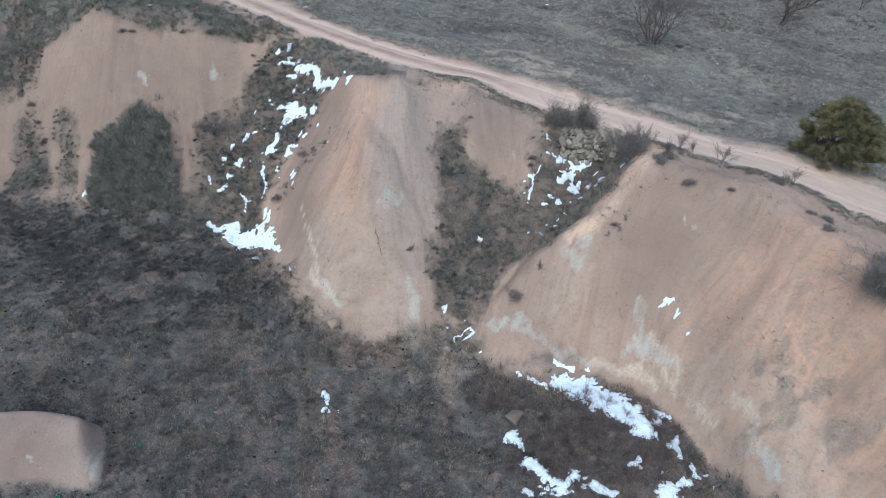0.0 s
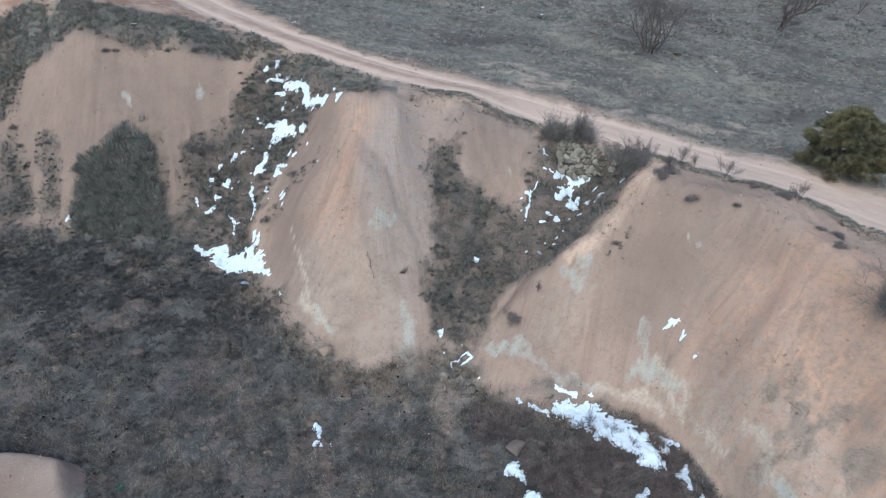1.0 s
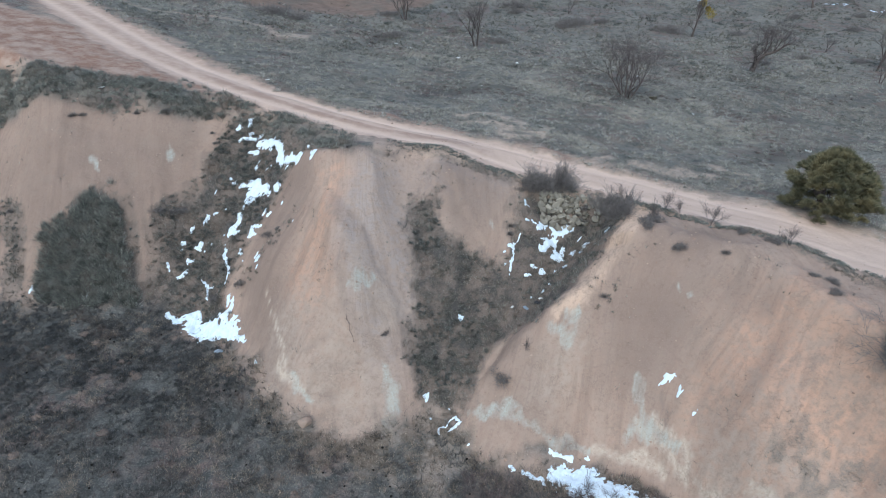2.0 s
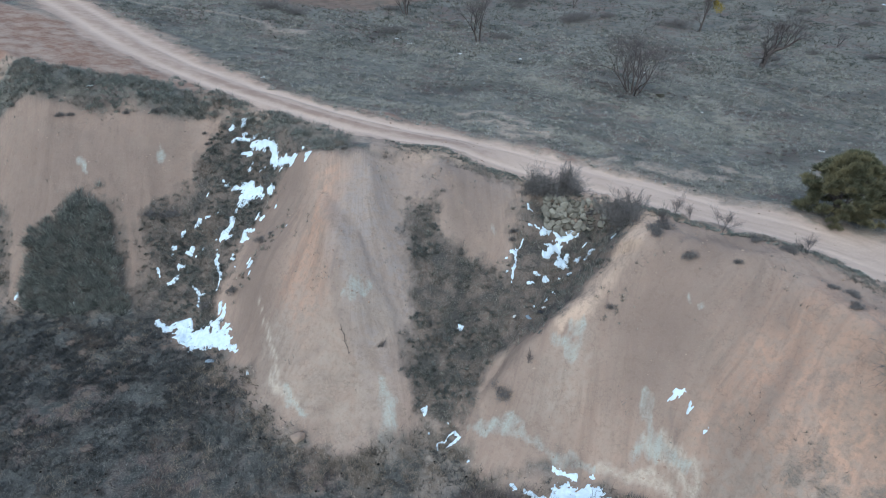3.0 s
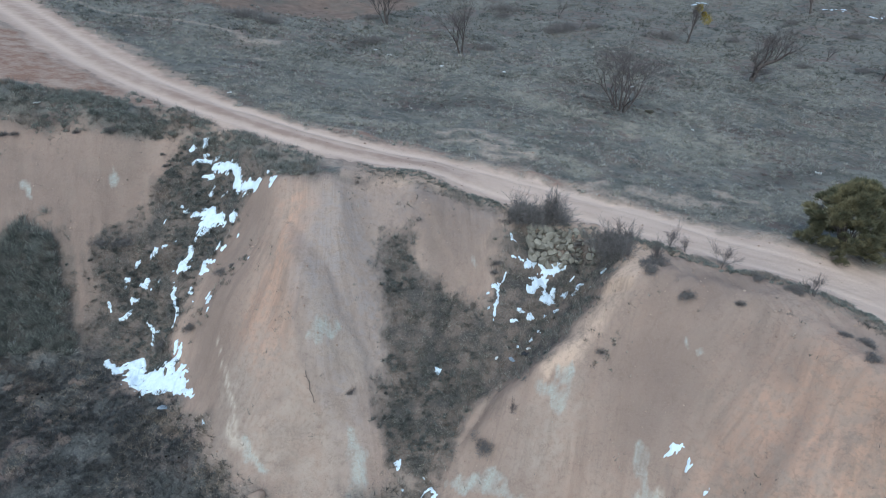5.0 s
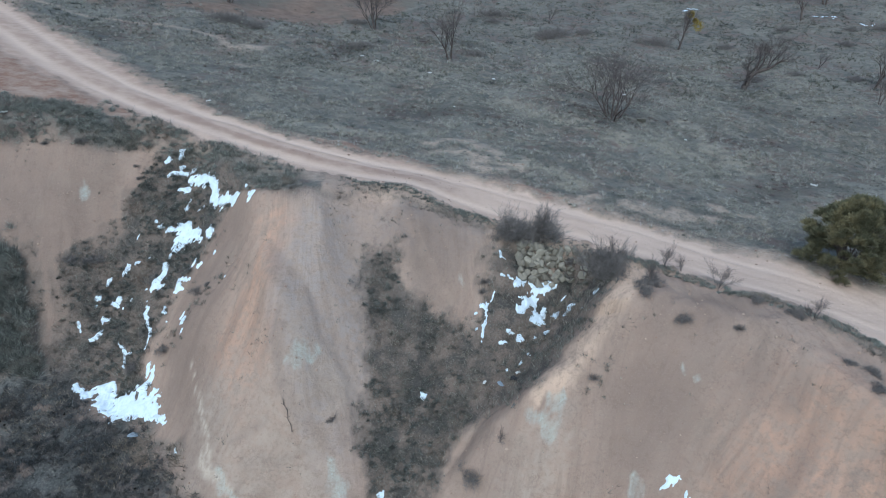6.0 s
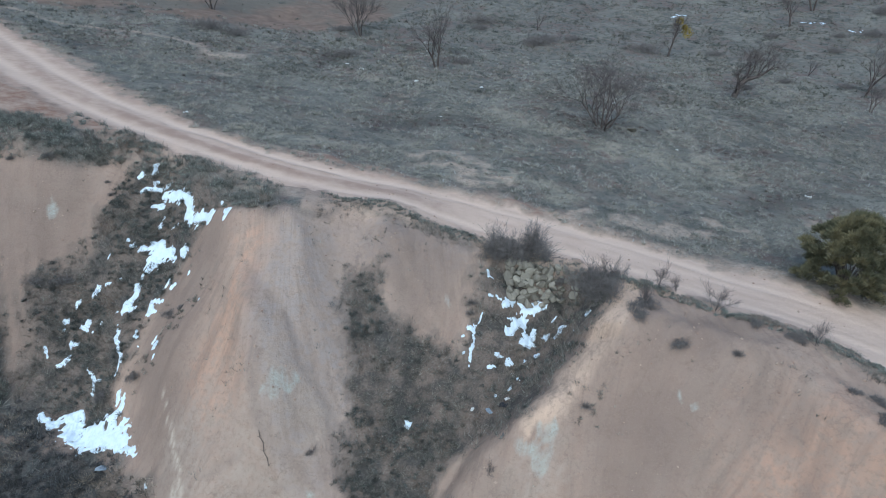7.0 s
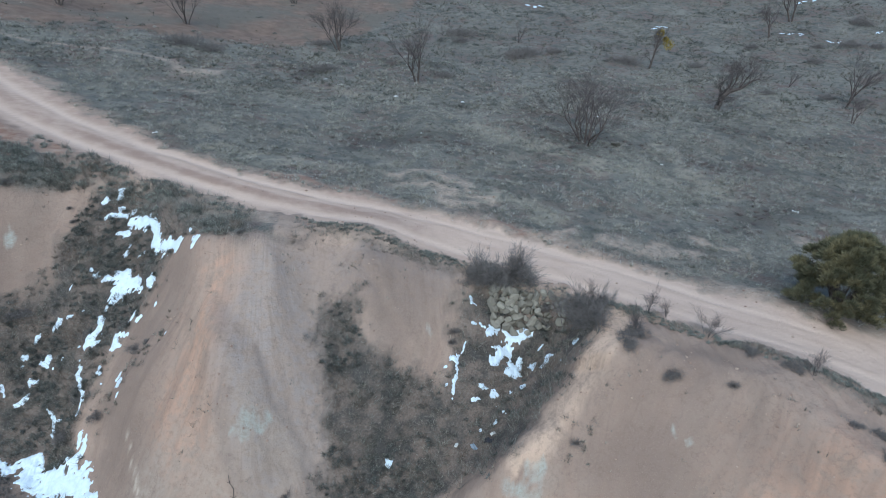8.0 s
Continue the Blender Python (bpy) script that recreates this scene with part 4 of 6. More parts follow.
SNOW_HOLLOW_RIM = [
    (0.87, [[(9.01, 13.46, 0.077), (9.15, 13.38, 0.077)]]),
    (0.84, [[(8.69, 13.15, 0.127)]]),
    (0.71, [[(9.36, 13.46, 0.06)]]),
    (0.66, [[(9.55, 13.09, 0.069)]]),
    (0.84, [[(7.77, 13.36, 0.058)]]),
]
SNOW_FACE = [
    (0.65, [[(8.71, 18.53, 0.128), (8.86, 18.58, 0.153), (9.01, 18.57, 0.089)]]),
    (0.66, [[(9.12, 18.21, 0.051), (9.06, 18.07, 0.089), (9.01, 18.02, 0.051)]]),
    (0.67, [[(9.34, 17.39, 0.06)]]),
]
SNOW_STRAY = [(1.0, [[(-14.43, 25.93, 0.10), (-14.5, 25.99, 0.08)]]), (1.0, [[(-17.02, 26.19, 0.07), (-16.98, 26.3, 0.06)]]), (1.0, [[(-6.4, 22.05, 0.06), (-6.5, 22.25, 0.05)]]), (1.0, [[(1.85, 22.6, 0.09)]]), (1.0, [[(0.35, 20.3, 0.09)]])]
SNOW_FAR = [(23.02, 88.65, 0.9, 0, 0, 0.8), (35.08, 78.9, 0.78, 0, 0, 0.7), (47.38, 73.61, 0.52, 0, 0, 0.5), (48.11, 72.52, 0.34, 0, 0, 0.4), (50.2, 69.69, 0.64, 0, 0, 0.5), (56.76, 71.39, 0.96, 0, 0, 0.5), (56.83, 85.08, 1.28, 0, 0, 0.7)]
ALL_SNOW = SNOW_GULLY_HEAD + SNOW_GULLY_NECK + SNOW_GULLY_MIDDLE + SNOW_GULLY_FOOT + SNOW_GULLY_MOUTH + SNOW_SPUR + SNOW_SPUR_FOOT + SNOW_TOE + SNOW_MEADOW + SNOW_MEADOW_EDGE + SNOW_HOLLOW + SNOW_HOLLOW_RIM + SNOW_FACE + SNOW_STRAY
ALL_SNOW += [(0.9, [[(x + (0.9 * k - 0.9) * r, y + 0.5 * math.sin(2.3 * x + 2 * k), 0.28 * h), (x + (0.9 * k - 0.6) * r, y + 0.4 * math.sin(3.1 * x + k), 0.2 * h)]]) for x, y, r, _, _, h in SNOW_FAR for k in range(3)]


def snow_cover(x, y, stretch, strokes):
    """Metres inside the ragged edge of a patch, below 0 outside it."""
    best, wide = np.full(np.shape(x), -9.0), np.full(np.shape(x), 0.1)
    for line in strokes:
        for (ax, ay, ar), (bx, by, br) in zip(line, line[1:] or line):
            ux, uy = bx - ax, (by - ay) / stretch
            t = np.clip(((x - ax) * ux + (y - ay) / stretch * uy) / (ux * ux + uy * uy + 1e-9), 0, 1)
            r = ar + t * (br - ar)
            inner = r - np.hypot(x - ax - t * ux, (y - ay) / stretch - t * uy)
            wide = np.where(inner > best, r, wide)
            best = np.maximum(best, inner)
    rag = np.minimum(wide, 0.26)
    return best + 0.12 * wide + 2.2 * rag * (fbm(x / 0.34, y / 0.30, 3, 131) - 0.5) + 1.6 * rag * (fbm(x / 0.12, y / 0.10, 2, 151) - 0.5) + 0.13 * (vnoise(x / 0.055, y / 0.05, 171) - 0.5) * (rag / 0.2) ** 0.5


def snow_box(strokes, spread=1.5, more=0.1):
    flat = [p for line in strokes for p in line]
    return [min(p[i] - spread * p[2] for p in flat) - more for i in (0, 1)], [max(p[i] + spread * p[2] for p in flat) + more for i in (0, 1)]


def snow_patch(stretch, strokes):
    cx, cy, half = strokes[0][0]
    cell = 0.028 if cy < 40 else 0.12
    lo, hi = snow_box(strokes, 2.1 * max(stretch, 1))
    xs, ys = np.arange(lo[0], hi[0], cell), np.arange(lo[1], hi[1], cell)
    gx, gy = np.meshgrid(xs, ys)
    x, y = gx.ravel(), gy.ravel()
    cover = snow_cover(x, y, stretch, strokes)
    z = ground(x, y) + np.clip(0.6 * cover, -0.06, 0.03) + 0.02 * step(0.02, 0.2, cover) + 0.02 * (fbm(x / 0.15, y / 0.15, 2, 161) - 0.5) * (cover > 0)
    n = len(xs)
    i = (np.arange(len(ys) - 1)[:, None] * n + np.arange(n - 1)[None, :]).ravel()
    faces = np.stack([i, i + 1, i + n + 1, i + n], 1)
    faces = faces[(cover[faces] > -0.012).any(1)]
    if len(faces) < 4:
        return
    used, index = np.unique(faces, return_inverse=True)
    cz = spot(cx, cy)
    me = mesh_of("snow_patch", np.stack([x, y, z], 1)[used] - (cx, cy, cz), index.reshape(-1, 4), SNOW, True)
    ob = piece("snow_patch", me, at=Matrix.Translation((cx, cy, cz)))
    large = max(p[2] for line in strokes for p in line) > 0.28 and cy < 40
    tagged(ob, "large ragged patch of old white snow on brown grass" if large else "small ragged remnant of white snow on the slope", "snow patch", "snow remnants")


for stretch, strokes in ALL_SNOW:
    snow_patch(stretch, strokes)


def snowy(x, y):
    cover = np.full(np.shape(x), -9.0)
    for stretch, strokes in ALL_SNOW:
        lo, hi = snow_box(strokes, 2.0)
        near = (x > lo[0]) & (x < hi[0]) & (y > lo[1]) & (y < hi[1])
        if near.any():
            cover[near] = np.maximum(cover[near], snow_cover(x[near], y[near], stretch, strokes))
    return cover > 0.01


# ---- grass ----
def tufts(rng, x, y, height, width, blades, lean=0.5, wide=0.25):
    """Blades of grass, one narrow triangle each, in a tuft at every place."""
    n = len(x)
    z = ground(x, y) - 0.02
    h = height * rng.uniform(0.5, 1.3, n)
    turn = rng.uniform(0, 2 * np.pi, (n, blades))
    tip = h[:, None] * rng.uniform(0.7, 1.1, (n, blades))
    out = tip * rng.uniform(0.1, 1.0, (n, blades)) * lean * 2
    bx = x[:, None] + wide * h[:, None] * rng.normal(0, 0.5, (n, blades))
    by = y[:, None] + wide * h[:, None] * rng.normal(0, 0.5, (n, blades))
    side = turn + np.pi / 2 + rng.normal(0, 0.6, (n, blades))
    wx, wy = width / 2 * np.cos(side), width / 2 * np.sin(side)
    zz = np.repeat(z[:, None], blades, 1)
    a = np.stack([bx - wx, by - wy, zz], -1)
    b = np.stack([bx + wx, by + wy, zz], -1)
    c = np.stack([bx + out * np.cos(turn), by + out * np.sin(turn), zz + tip], -1)
    verts = np.stack([a, b, c], 2).reshape(-1, 3)
    return verts, np.arange(len(verts)).reshape(-1, 3)


def sow(name, label, rng, count, box, keep, height, width, blades, material, lean=0.5, wide=0.25):
    """Scatter tufts over a box where keep(x, y, masks) gives a share from 0 to 1."""
    x, y = rng.uniform(box[0], box[1], count), rng.uniform(box[2], box[3], count)
    m = masks(x, y)
    ok = (rng.uniform(0, 1, count) < keep(x, y, m)) & ~snowy(x, y)
    v, f = tufts(rng, x[ok], y[ok], height, width, blades, lean, wide)
    return tagged(new(name, mesh_of(name, v, f, material)), label, "grass", kind="stuff")


def open_turf(m):
    return (1 - m["bare"]) * (1 - m["road"]) * (1 - 0.9 * m["spread"]) * (1 - 0.9 * m["brown"])


def clumped(x, y, size, seed, low=0.42, high=0.58):
    return step(low, high, fbm(x / size, y / size, 3, seed))


rng = np.random.default_rng(7)
sow("lower_field_grass", "dark dead matted grass on the lower field", rng, 135000, (-30, 13, 4, 27),
    lambda x, y, m: step(4, 11, y) * (y < TOE(x) + 0.3) * (1 - m["bare"]) * (1 - 0.75 * m["spread"]) * (0.28 + 0.72 * clumped(x, y, 0.9, 201, 0.42, 0.56)), 0.16, 0.021, 6, GRASS_LOW, 0.9)
sow("pale_tussocks", "small bleached tussocks dotted over the lower field", rng, 12000, (-24, 11, 10, 26),
    lambda x, y, m: (y < TOE(x) - 0.2) * (1 - m["bare"]) * clumped(x, y, 1.3, 229, 0.46, 0.60), 0.13, 0.010, 26, TAN, 1.0, 1.3)
sow("russet_grass", "dark russet weeds and dead stalks below the snow", rng, 22000, (1.5, 10, 11, 17.5),
    lambda x, y, m: (y < TOE(x)) * (1 - m["bare"]) * soft(x, y, [(5.6, 14.2, 2.8, 1.5), (8.0, 14.6, 1.2, 1.2), (2.0, 17.0, 1.6, 1.0)]) * (0.3 + 0.7 * clumped(x, y, 0.6, 227)), 0.20, 0.012, 9, RUSSET, 0.9, 0.5)
sow("gully_grass", "dense brown grass and low brush in the gullies", rng, 150000, (-23, 15, 13, 33.5),
    lambda x, y, m: m["green"] * m["face"] * (0.25 + 0.2 * (x < -4) + 0.55 * clumped(x, y, 0.6, 203, 0.42, 0.56)), 0.17, 0.012, 9, GRASS_GULLY, 0.9)
sow("rim_grass", "rough dry grass along the edge of the track", rng, 60000, (-30, -1, 17, 36),
    lambda x, y, m: (y > RIM(x) - 0.1) * (m["signed"] < -m["half"] + 0.2) * (1 - m["road"]) * (1 - patchy(x, y, BARE_L, 0.6, 1.6, 44)) * step(-2.0, -3.2, x) * (1 - 0.9 * m["spread"]) * (0.3 + 0.7 * clumped(x, y, 0.7, 205)), 0.25, 0.012, 11, GRASS_GULLY, 0.8)
sow("verge_grass", "thin low grass between the track and the drop", rng, 70000, (-1, 18, 17, 31),
    lambda x, y, m: (y > RIM(x) - 0.45) * (m["signed"] < -m["half"] + 0.15) * (1 - m["road"]) * (0.2 + 0.8 * (np.abs(y - RIM(x) - 0.2) < 0.35)) * (0.3 + 0.7 * clumped(x, y, 0.6, 206)), 0.10, 0.009, 11, GRASS_GULLY, 0.9, 0.5)
sow("upper_field_grass", "short grey winter grass on the upper field", rng, 150000, (-32, 34, 22, 50),
    lambda x, y, m: open_turf(m) * (m["signed"] > 0) * (0.10 + 0.90 * clumped(x, y, 1.1, 207, 0.42, 0.56)), 0.11, 0.014, 5, GRASS_HIGH, 1.0)
sow("bleached_grass", "pale bleached grass in drifts over the upper field", rng, 120000, (-32, 40, 22, 58),
    lambda x, y, m: open_turf(m) * (m["signed"] > 0) * clumped(x, y, 2.0, 223, 0.45, 0.58) * (0.25 + 0.75 * clumped(x, y, 0.35, 225, 0.44, 0.58)), 0.15, 0.011, 8, BLEACHED, 0.9)
sow("distant_grass", "grey tussocks across the far pasture", rng, 62000, (-50, 75, 48, 110),
    lambda x, y, m: open_turf(m) * (0.25 + 0.75 * clumped(x, y, 2.2, 209)), 0.21, 0.036, 6, GRASS_FAR, 1.0)
sow("straw_tussocks", "pale straw tussocks beside the track", rng, 5200, (-30, 34, 20, 60),
    lambda x, y, m: open_turf(m) * (m["signed"] > 0) * (0.10 + 0.5 * step(4.5, 0.5, m["signed"] - m["half"])) * clumped(x, y, 2.0, 211, 0.42, 0.55), 0.20, 0.008, 70, GRASS_PALE, 0.9, 0.9)


def clumps(name, label, rng, count, box, keep, radius, leaf, leaves, material, flat=0.75, upright=0.3, width=0.0075):
    """Low rounded bushes, each a dome of many narrow leaves and twig ends."""
    x, y = rng.uniform(box[0], box[1], count), rng.uniform(box[2], box[3], count)
    ok = (rng.uniform(0, 1, count) < keep(x, y, masks(x, y))) & ~snowy(x, y)
    x, y = x[ok], y[ok]
    n = len(x)
    r = radius * rng.uniform(0.45, 1.4, (n, 1, 1))
    d = rng.normal(0, 1, (n, leaves, 3))
    d[..., 2] = np.abs(d[..., 2])
    d /= np.linalg.norm(d, axis=2)[..., None]
    foot = np.stack([x, y, ground(x, y)], 1)[:, None] + d * r * (1, 1, flat) * rng.uniform(0.25, 1.0, (n, leaves, 1)) * rng.uniform(0.7, 1.3, (n, leaves, 1))
    out = d + rng.normal(0, 0.5, d.shape) + (0, 0, upright)
    out /= np.linalg.norm(out, axis=2)[..., None]
    side = np.cross(out, rng.normal(0, 1, d.shape))
    side /= np.linalg.norm(side, axis=2)[..., None] + 1e-9
    long = leaf * rng.uniform(0.6, 1.5, (n, leaves, 1))
    v = np.stack([foot - side * width, foot + side * width, foot + out * long], 2).reshape(-1, 3)
    return tagged(new(name, mesh_of(name, v, np.arange(len(v)).reshape(-1, 3), material)), label, "scrub", kind="stuff")


BUSHY = [(0.7, 23.05, 1.5, 3.8), (7.65, 25.86, 1.6, 0.9), (-8.56, 28.64, 3.5, 3.6), (-20.3, 28.5, 2.6, 4.5)]
clumps("dark_sward", "dark blue-grey rushes below the snowy gully", rng, 9500, (-22, -4, 17, 26.5),
       lambda x, y, m: (y < TOE(x)) * (1 - m["bare"]) * soft(x, y, [(-11.5, 22.2, 5.5, 2.6), (-17.5, 24.0, 4.0, 2.0)]) * clumped(x, y, 0.9, 271, 0.40, 0.56), 0.13, 0.10, 40, SEDGE, 0.5)
clumps("gully_scrub", "dark low bushes crowding the gullies", rng, 30000, (-23, 15, 13, 33.5),
       lambda x, y, m: m["green"] * m["face"] * clumped(x, y, 0.8, 213, 0.40, 0.54) * (0.12 + 0.88 * soft(x, y, BUSHY)), 0.115, 0.08, 70, BUSH)
clumps("gully_brush", "dry brown-grey brush filling the gullies", rng, 12000, (-23, 15, 13, 33.5),
       lambda x, y, m: m["green"] * m["face"] * clumped(x, y, 0.6, 214, 0.42, 0.54) * (0.4 + 0.2 * (x < -4) + 0.4 * soft(x, y, BUSHY)), 0.16, 0.07, 80, GRASS_GULLY)
clumps("rim_scrub", "grey-green tussocks crowding the rim of the cutting", rng, 7000, (-30, -2.6, 27, 36),
       lambda x, y, m: (y > RIM(x) - 0.15) * (m["signed"] < -m["half"] - 0.1) * (1 - m["yard"]) * (1 - 0.85 * m["spread"]) * clumped(x, y, 0.9, 215, 0.38, 0.50), 0.19, 0.08, 100, SCRUB)
clumps("verge_scrub", "low grey-green growth along the brink beside the track", rng, 22000, (-1, 18, 16, 30),
       lambda x, y, m: (np.abs(m["signed"] + m["half"] + 0.32) < 0.26) * (1 - m["road"]) * (0.25 + 0.75 * clumped(x, y, 0.7, 217, 0.36, 0.52)), 0.09, 0.05, 50, SCRUB, 0.7)
clumps("broom_thicket", "thick grey-green broom hanging on the clay face", rng, 4200, (-17.5, -11.5, 24.5, 30.8),
       lambda x, y, m: (sum(1.0 * patchy(x, y, THICKET, w, 0.9, 61) for w in (0.3, 0.7, 1.1)) / 3) * (0.5 + 0.5 * clumped(x, y, 0.45, 65, 0.40, 0.54)), 0.20, 0.24, 70, BROOM, 1.1, 0.9, 0.008)
clumps("thicket_litter", "dead brown stalks showing through the broom", rng, 1500, (-17.5, -11.5, 24.5, 30.8),
       lambda x, y, m: patchy(x, y, THICKET, 0.9, 0.9, 61) * clumped(x, y, 0.55, 67, 0.48, 0.56), 0.30, 0.14, 70, GRASS_GULLY, 0.95, 0.4, 0.008)
clumps("far_brush", "dark low brush scattered over the distant pasture", rng, 3600, (-40, 75, 46, 95),
       lambda x, y, m: open_turf(m) * np.maximum(clumped(x, y, 2.4, 221, 0.54, 0.64), 0.6 * stain(x, y, DARKS, 1.0)), 0.5, 0.14, 90, BUSH, 0.35, 0.3, 0.012)
clumps("field_tussocks", "bleached grass tussocks dotted over the upper field", rng, 11000, (-25, 34, 22, 62),
       lambda x, y, m: open_turf(m) * (m["signed"] > 0.2) * np.clip(0.10 + 0.5 * clumped(x, y, 1.1, 261, 0.50, 0.62) + 0.5 * stain(x, y, CREST, 1.0) - 0.6 * stain(x, y, DARKS, 1.0), 0, 1), 0.13, 0.13, 60, BLEACHED, 0.7, 0.8, 0.007)
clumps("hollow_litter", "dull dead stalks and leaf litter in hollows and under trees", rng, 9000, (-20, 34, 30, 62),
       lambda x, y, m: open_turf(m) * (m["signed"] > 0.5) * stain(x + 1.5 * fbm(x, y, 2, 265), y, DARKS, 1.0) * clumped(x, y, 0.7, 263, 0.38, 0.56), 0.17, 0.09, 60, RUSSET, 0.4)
clumps("field_herbs", "dark flat tussocks and dead herbs on the upper field", rng, 9000, (-32, 40, 22, 62),
       lambda x, y, m: open_turf(m) * (m["signed"] > 0.3) * clumped(x, y, 1.6, 219, 0.45, 0.60), 0.13, 0.06, 50, SCRUB, 0.4)


sow("thyme_mats", "low grey mats of thyme on the clay hillside", rng, 120000, (8.5, 15.5, 10.5, 18.5),
    lambda x, y, m: m["bare"] * m["mat"] * (0.3 + 0.7 * clumped(x, y, 0.12, 231)), 0.030, 0.014, 7, THYME, 1.0, 0.9)
clumps("face_brush", "thin dark brush clinging to the side of the clay buttress", rng, 7000, (-8, 8, 20, 29),
       lambda x, y, m: stain(x + 0.6 * fbm(x / 0.4, y / 0.4, 2, 247) - 0.3, y, FACE_BRUSH, 0.9) * 0.55 * clumped(x, y, 0.3, 249), 0.12, 0.06, 45, GRASS_GULLY)
sow("toe_grass", "bleached tan grass along the foot of the clay", rng, 26000, (-9, 8, 14.5, 23),
    lambda x, y, m: (1 - m["bare"]) * step(1.6, 0.1, np.abs(y - TOE(x) + 0.5)) * clumped(x, y, 0.7, 237, 0.44, 0.56), 0.15, 0.013, 9, TAN, 0.9)
sow("face_weeds", "scattered dry weeds on the clay face", rng, 14000, (-22, 15, 14, 33),
    lambda x, y, m: m["bare"] * m["face"] * (clumped(x, y, 0.8, 233, 0.68, 0.76) * 0.8 + 0.02), 0.12, 0.018, 7, GRASS_GULLY, 0.7)


# ---- woody plants ----
def grow(rng, base, way, length, radius, depth, spread, split, lift, out):
    """A limb with its branches, as a list of tapered pieces."""
    p, way = np.array(base, float), np.array(way, float)
    steps = 3 if depth > 1 else 2
    for i in range(steps):
        way = way + rng.normal(0, 0.12, 3) + (0, 0, lift)
        way /= np.linalg.norm(way)
        q = p + way * length / steps
        r0, r1 = radius * (1 - 0.45 * i / steps), radius * (1 - 0.45 * (i + 1) / steps)
        out.append((p, q, r0, r1))
        p = q
        if depth > 0 and (i > 0 or depth < 3):
            for _ in range(split):
                side = rng.normal(0, 1, 3)
                side -= way * (side @ way)
                side /= np.linalg.norm(side) + 1e-9
                turned = way + side * spread * rng.uniform(0.6, 1.3)
                grow(rng, p, turned / np.linalg.norm(turned), length * rng.uniform(0.5, 0.78), max(r1 * 0.62, FINEST), depth - 1, spread, split, lift, out)


FINEST = 0.006


def tubes(pieces, sides):
    p, q = np.array([s[0] for s in pieces]), np.array([s[1] for s in pieces])
    r = np.array([(s[2], s[3]) for s in pieces])
    way = q - p
    way /= np.linalg.norm(way, axis=1)[:, None] + 1e-9
    ref = np.where(np.abs(way[:, 2:3]) > 0.9, np.array([[1.0, 0, 0]]), np.array([[0, 0, 1.0]]))
    u = np.cross(way, ref)
    u /= np.linalg.norm(u, axis=1)[:, None]
    v = np.cross(way, u)
    ang = 2 * np.pi * np.arange(sides) / sides
    ring = u[:, None] * np.cos(ang)[None, :, None] + v[:, None] * np.sin(ang)[None, :, None]
    verts = np.concatenate([p[:, None] + ring * r[:, 0, None, None], q[:, None] + ring * r[:, 1, None, None]], 1).reshape(-1, 3)
    k = np.arange(sides)
    quad = np.stack([k, (k + 1) % sides, (k + 1) % sides + sides, k + sides], 1)
    return verts, (np.arange(len(pieces))[:, None, None] * 2 * sides + quad[None]).reshape(-1, 4)


def plant(ob, x, y, turn=0.0, size=1.0, first=False):
    m = pose(x, y, spot(x, y, 0.03), 0, 0, turn)
    if first:
        ob.matrix_basis = m @ Matrix.Scale(size, 4)
        return ob
    c = copy_thing(ob, m)
    c.scale = (size, size, size)
    return c


def bare_tree(seed, height, width, stems, lean, depth, label, name="bare_tree", category="tree", group="bare trees", shape=None, radius=0.07, finest=0.005, thick=0.02, spread=0.45):
    """A leafless tree or shrub of a given height and width: limbs that fork and fork again into a haze of twigs."""
    global FINEST
    FINEST = finest
    rng = np.random.default_rng(seed)
    out = []
    if shape:
        p, r = np.array(shape[0], float), radius
        for q in shape[1:]:
            q = np.array(q, float)
            out.append((p, q, r, 0.8 * r))
            way = (q - p) / np.linalg.norm(q - p)
            p, r = q, 0.8 * r
            for _ in range(2):
                turned = way * 0.45 + rng.normal(0, 0.65, 3) * (1, 0.8, 0.4) + (0, 0, 0.75)
                grow(rng, p, turned / np.linalg.norm(turned), 1.5, 0.42 * r, depth, 0.55, 2, 0.05, out)
        grow(rng, p, way, 1.4, r, depth, 0.6, 2, 0.06, out)
    else:
        for k in range(stems):
            t = 2 * np.pi * (k + rng.uniform(-0.35, 0.35)) / stems
            slant = lean * (0.3 + 0.7 * ((k * 0.618) % 1.0))
            way = np.array([slant * math.cos(t), slant * math.sin(t), 1.0])
            grow(rng, (0.05 * math.cos(t), 0.05 * math.sin(t), -0.15), way / np.linalg.norm(way), rng.uniform(0.95, 1.15), radius * rng.uniform(0.6, 1.1), depth, spread, 2, 0.05, out)
    ends = np.array([q for _, q, _, _ in out])
    sx = width / (np.percentile(ends[:, 0], 99) - np.percentile(ends[:, 0], 1))
    sz = height / np.percentile(ends[:, 2], 99)
    m = np.array([sx, sx, sz])
    out = [(p * m, q * m, a, b) for p, q, a, b in out]
    ob = tagged(new(name), label, category, group)
    heavy, light = [p for p in out if p[2] >= thick], [p for p in out if p[2] < thick]
    if heavy:
        piece("trunk", mesh_of("trunk", *tubes(heavy, 6), BARK, True), ob)
    piece("crown", mesh_of("crown", *tubes(light, 3), TWIG), ob)
    return ob


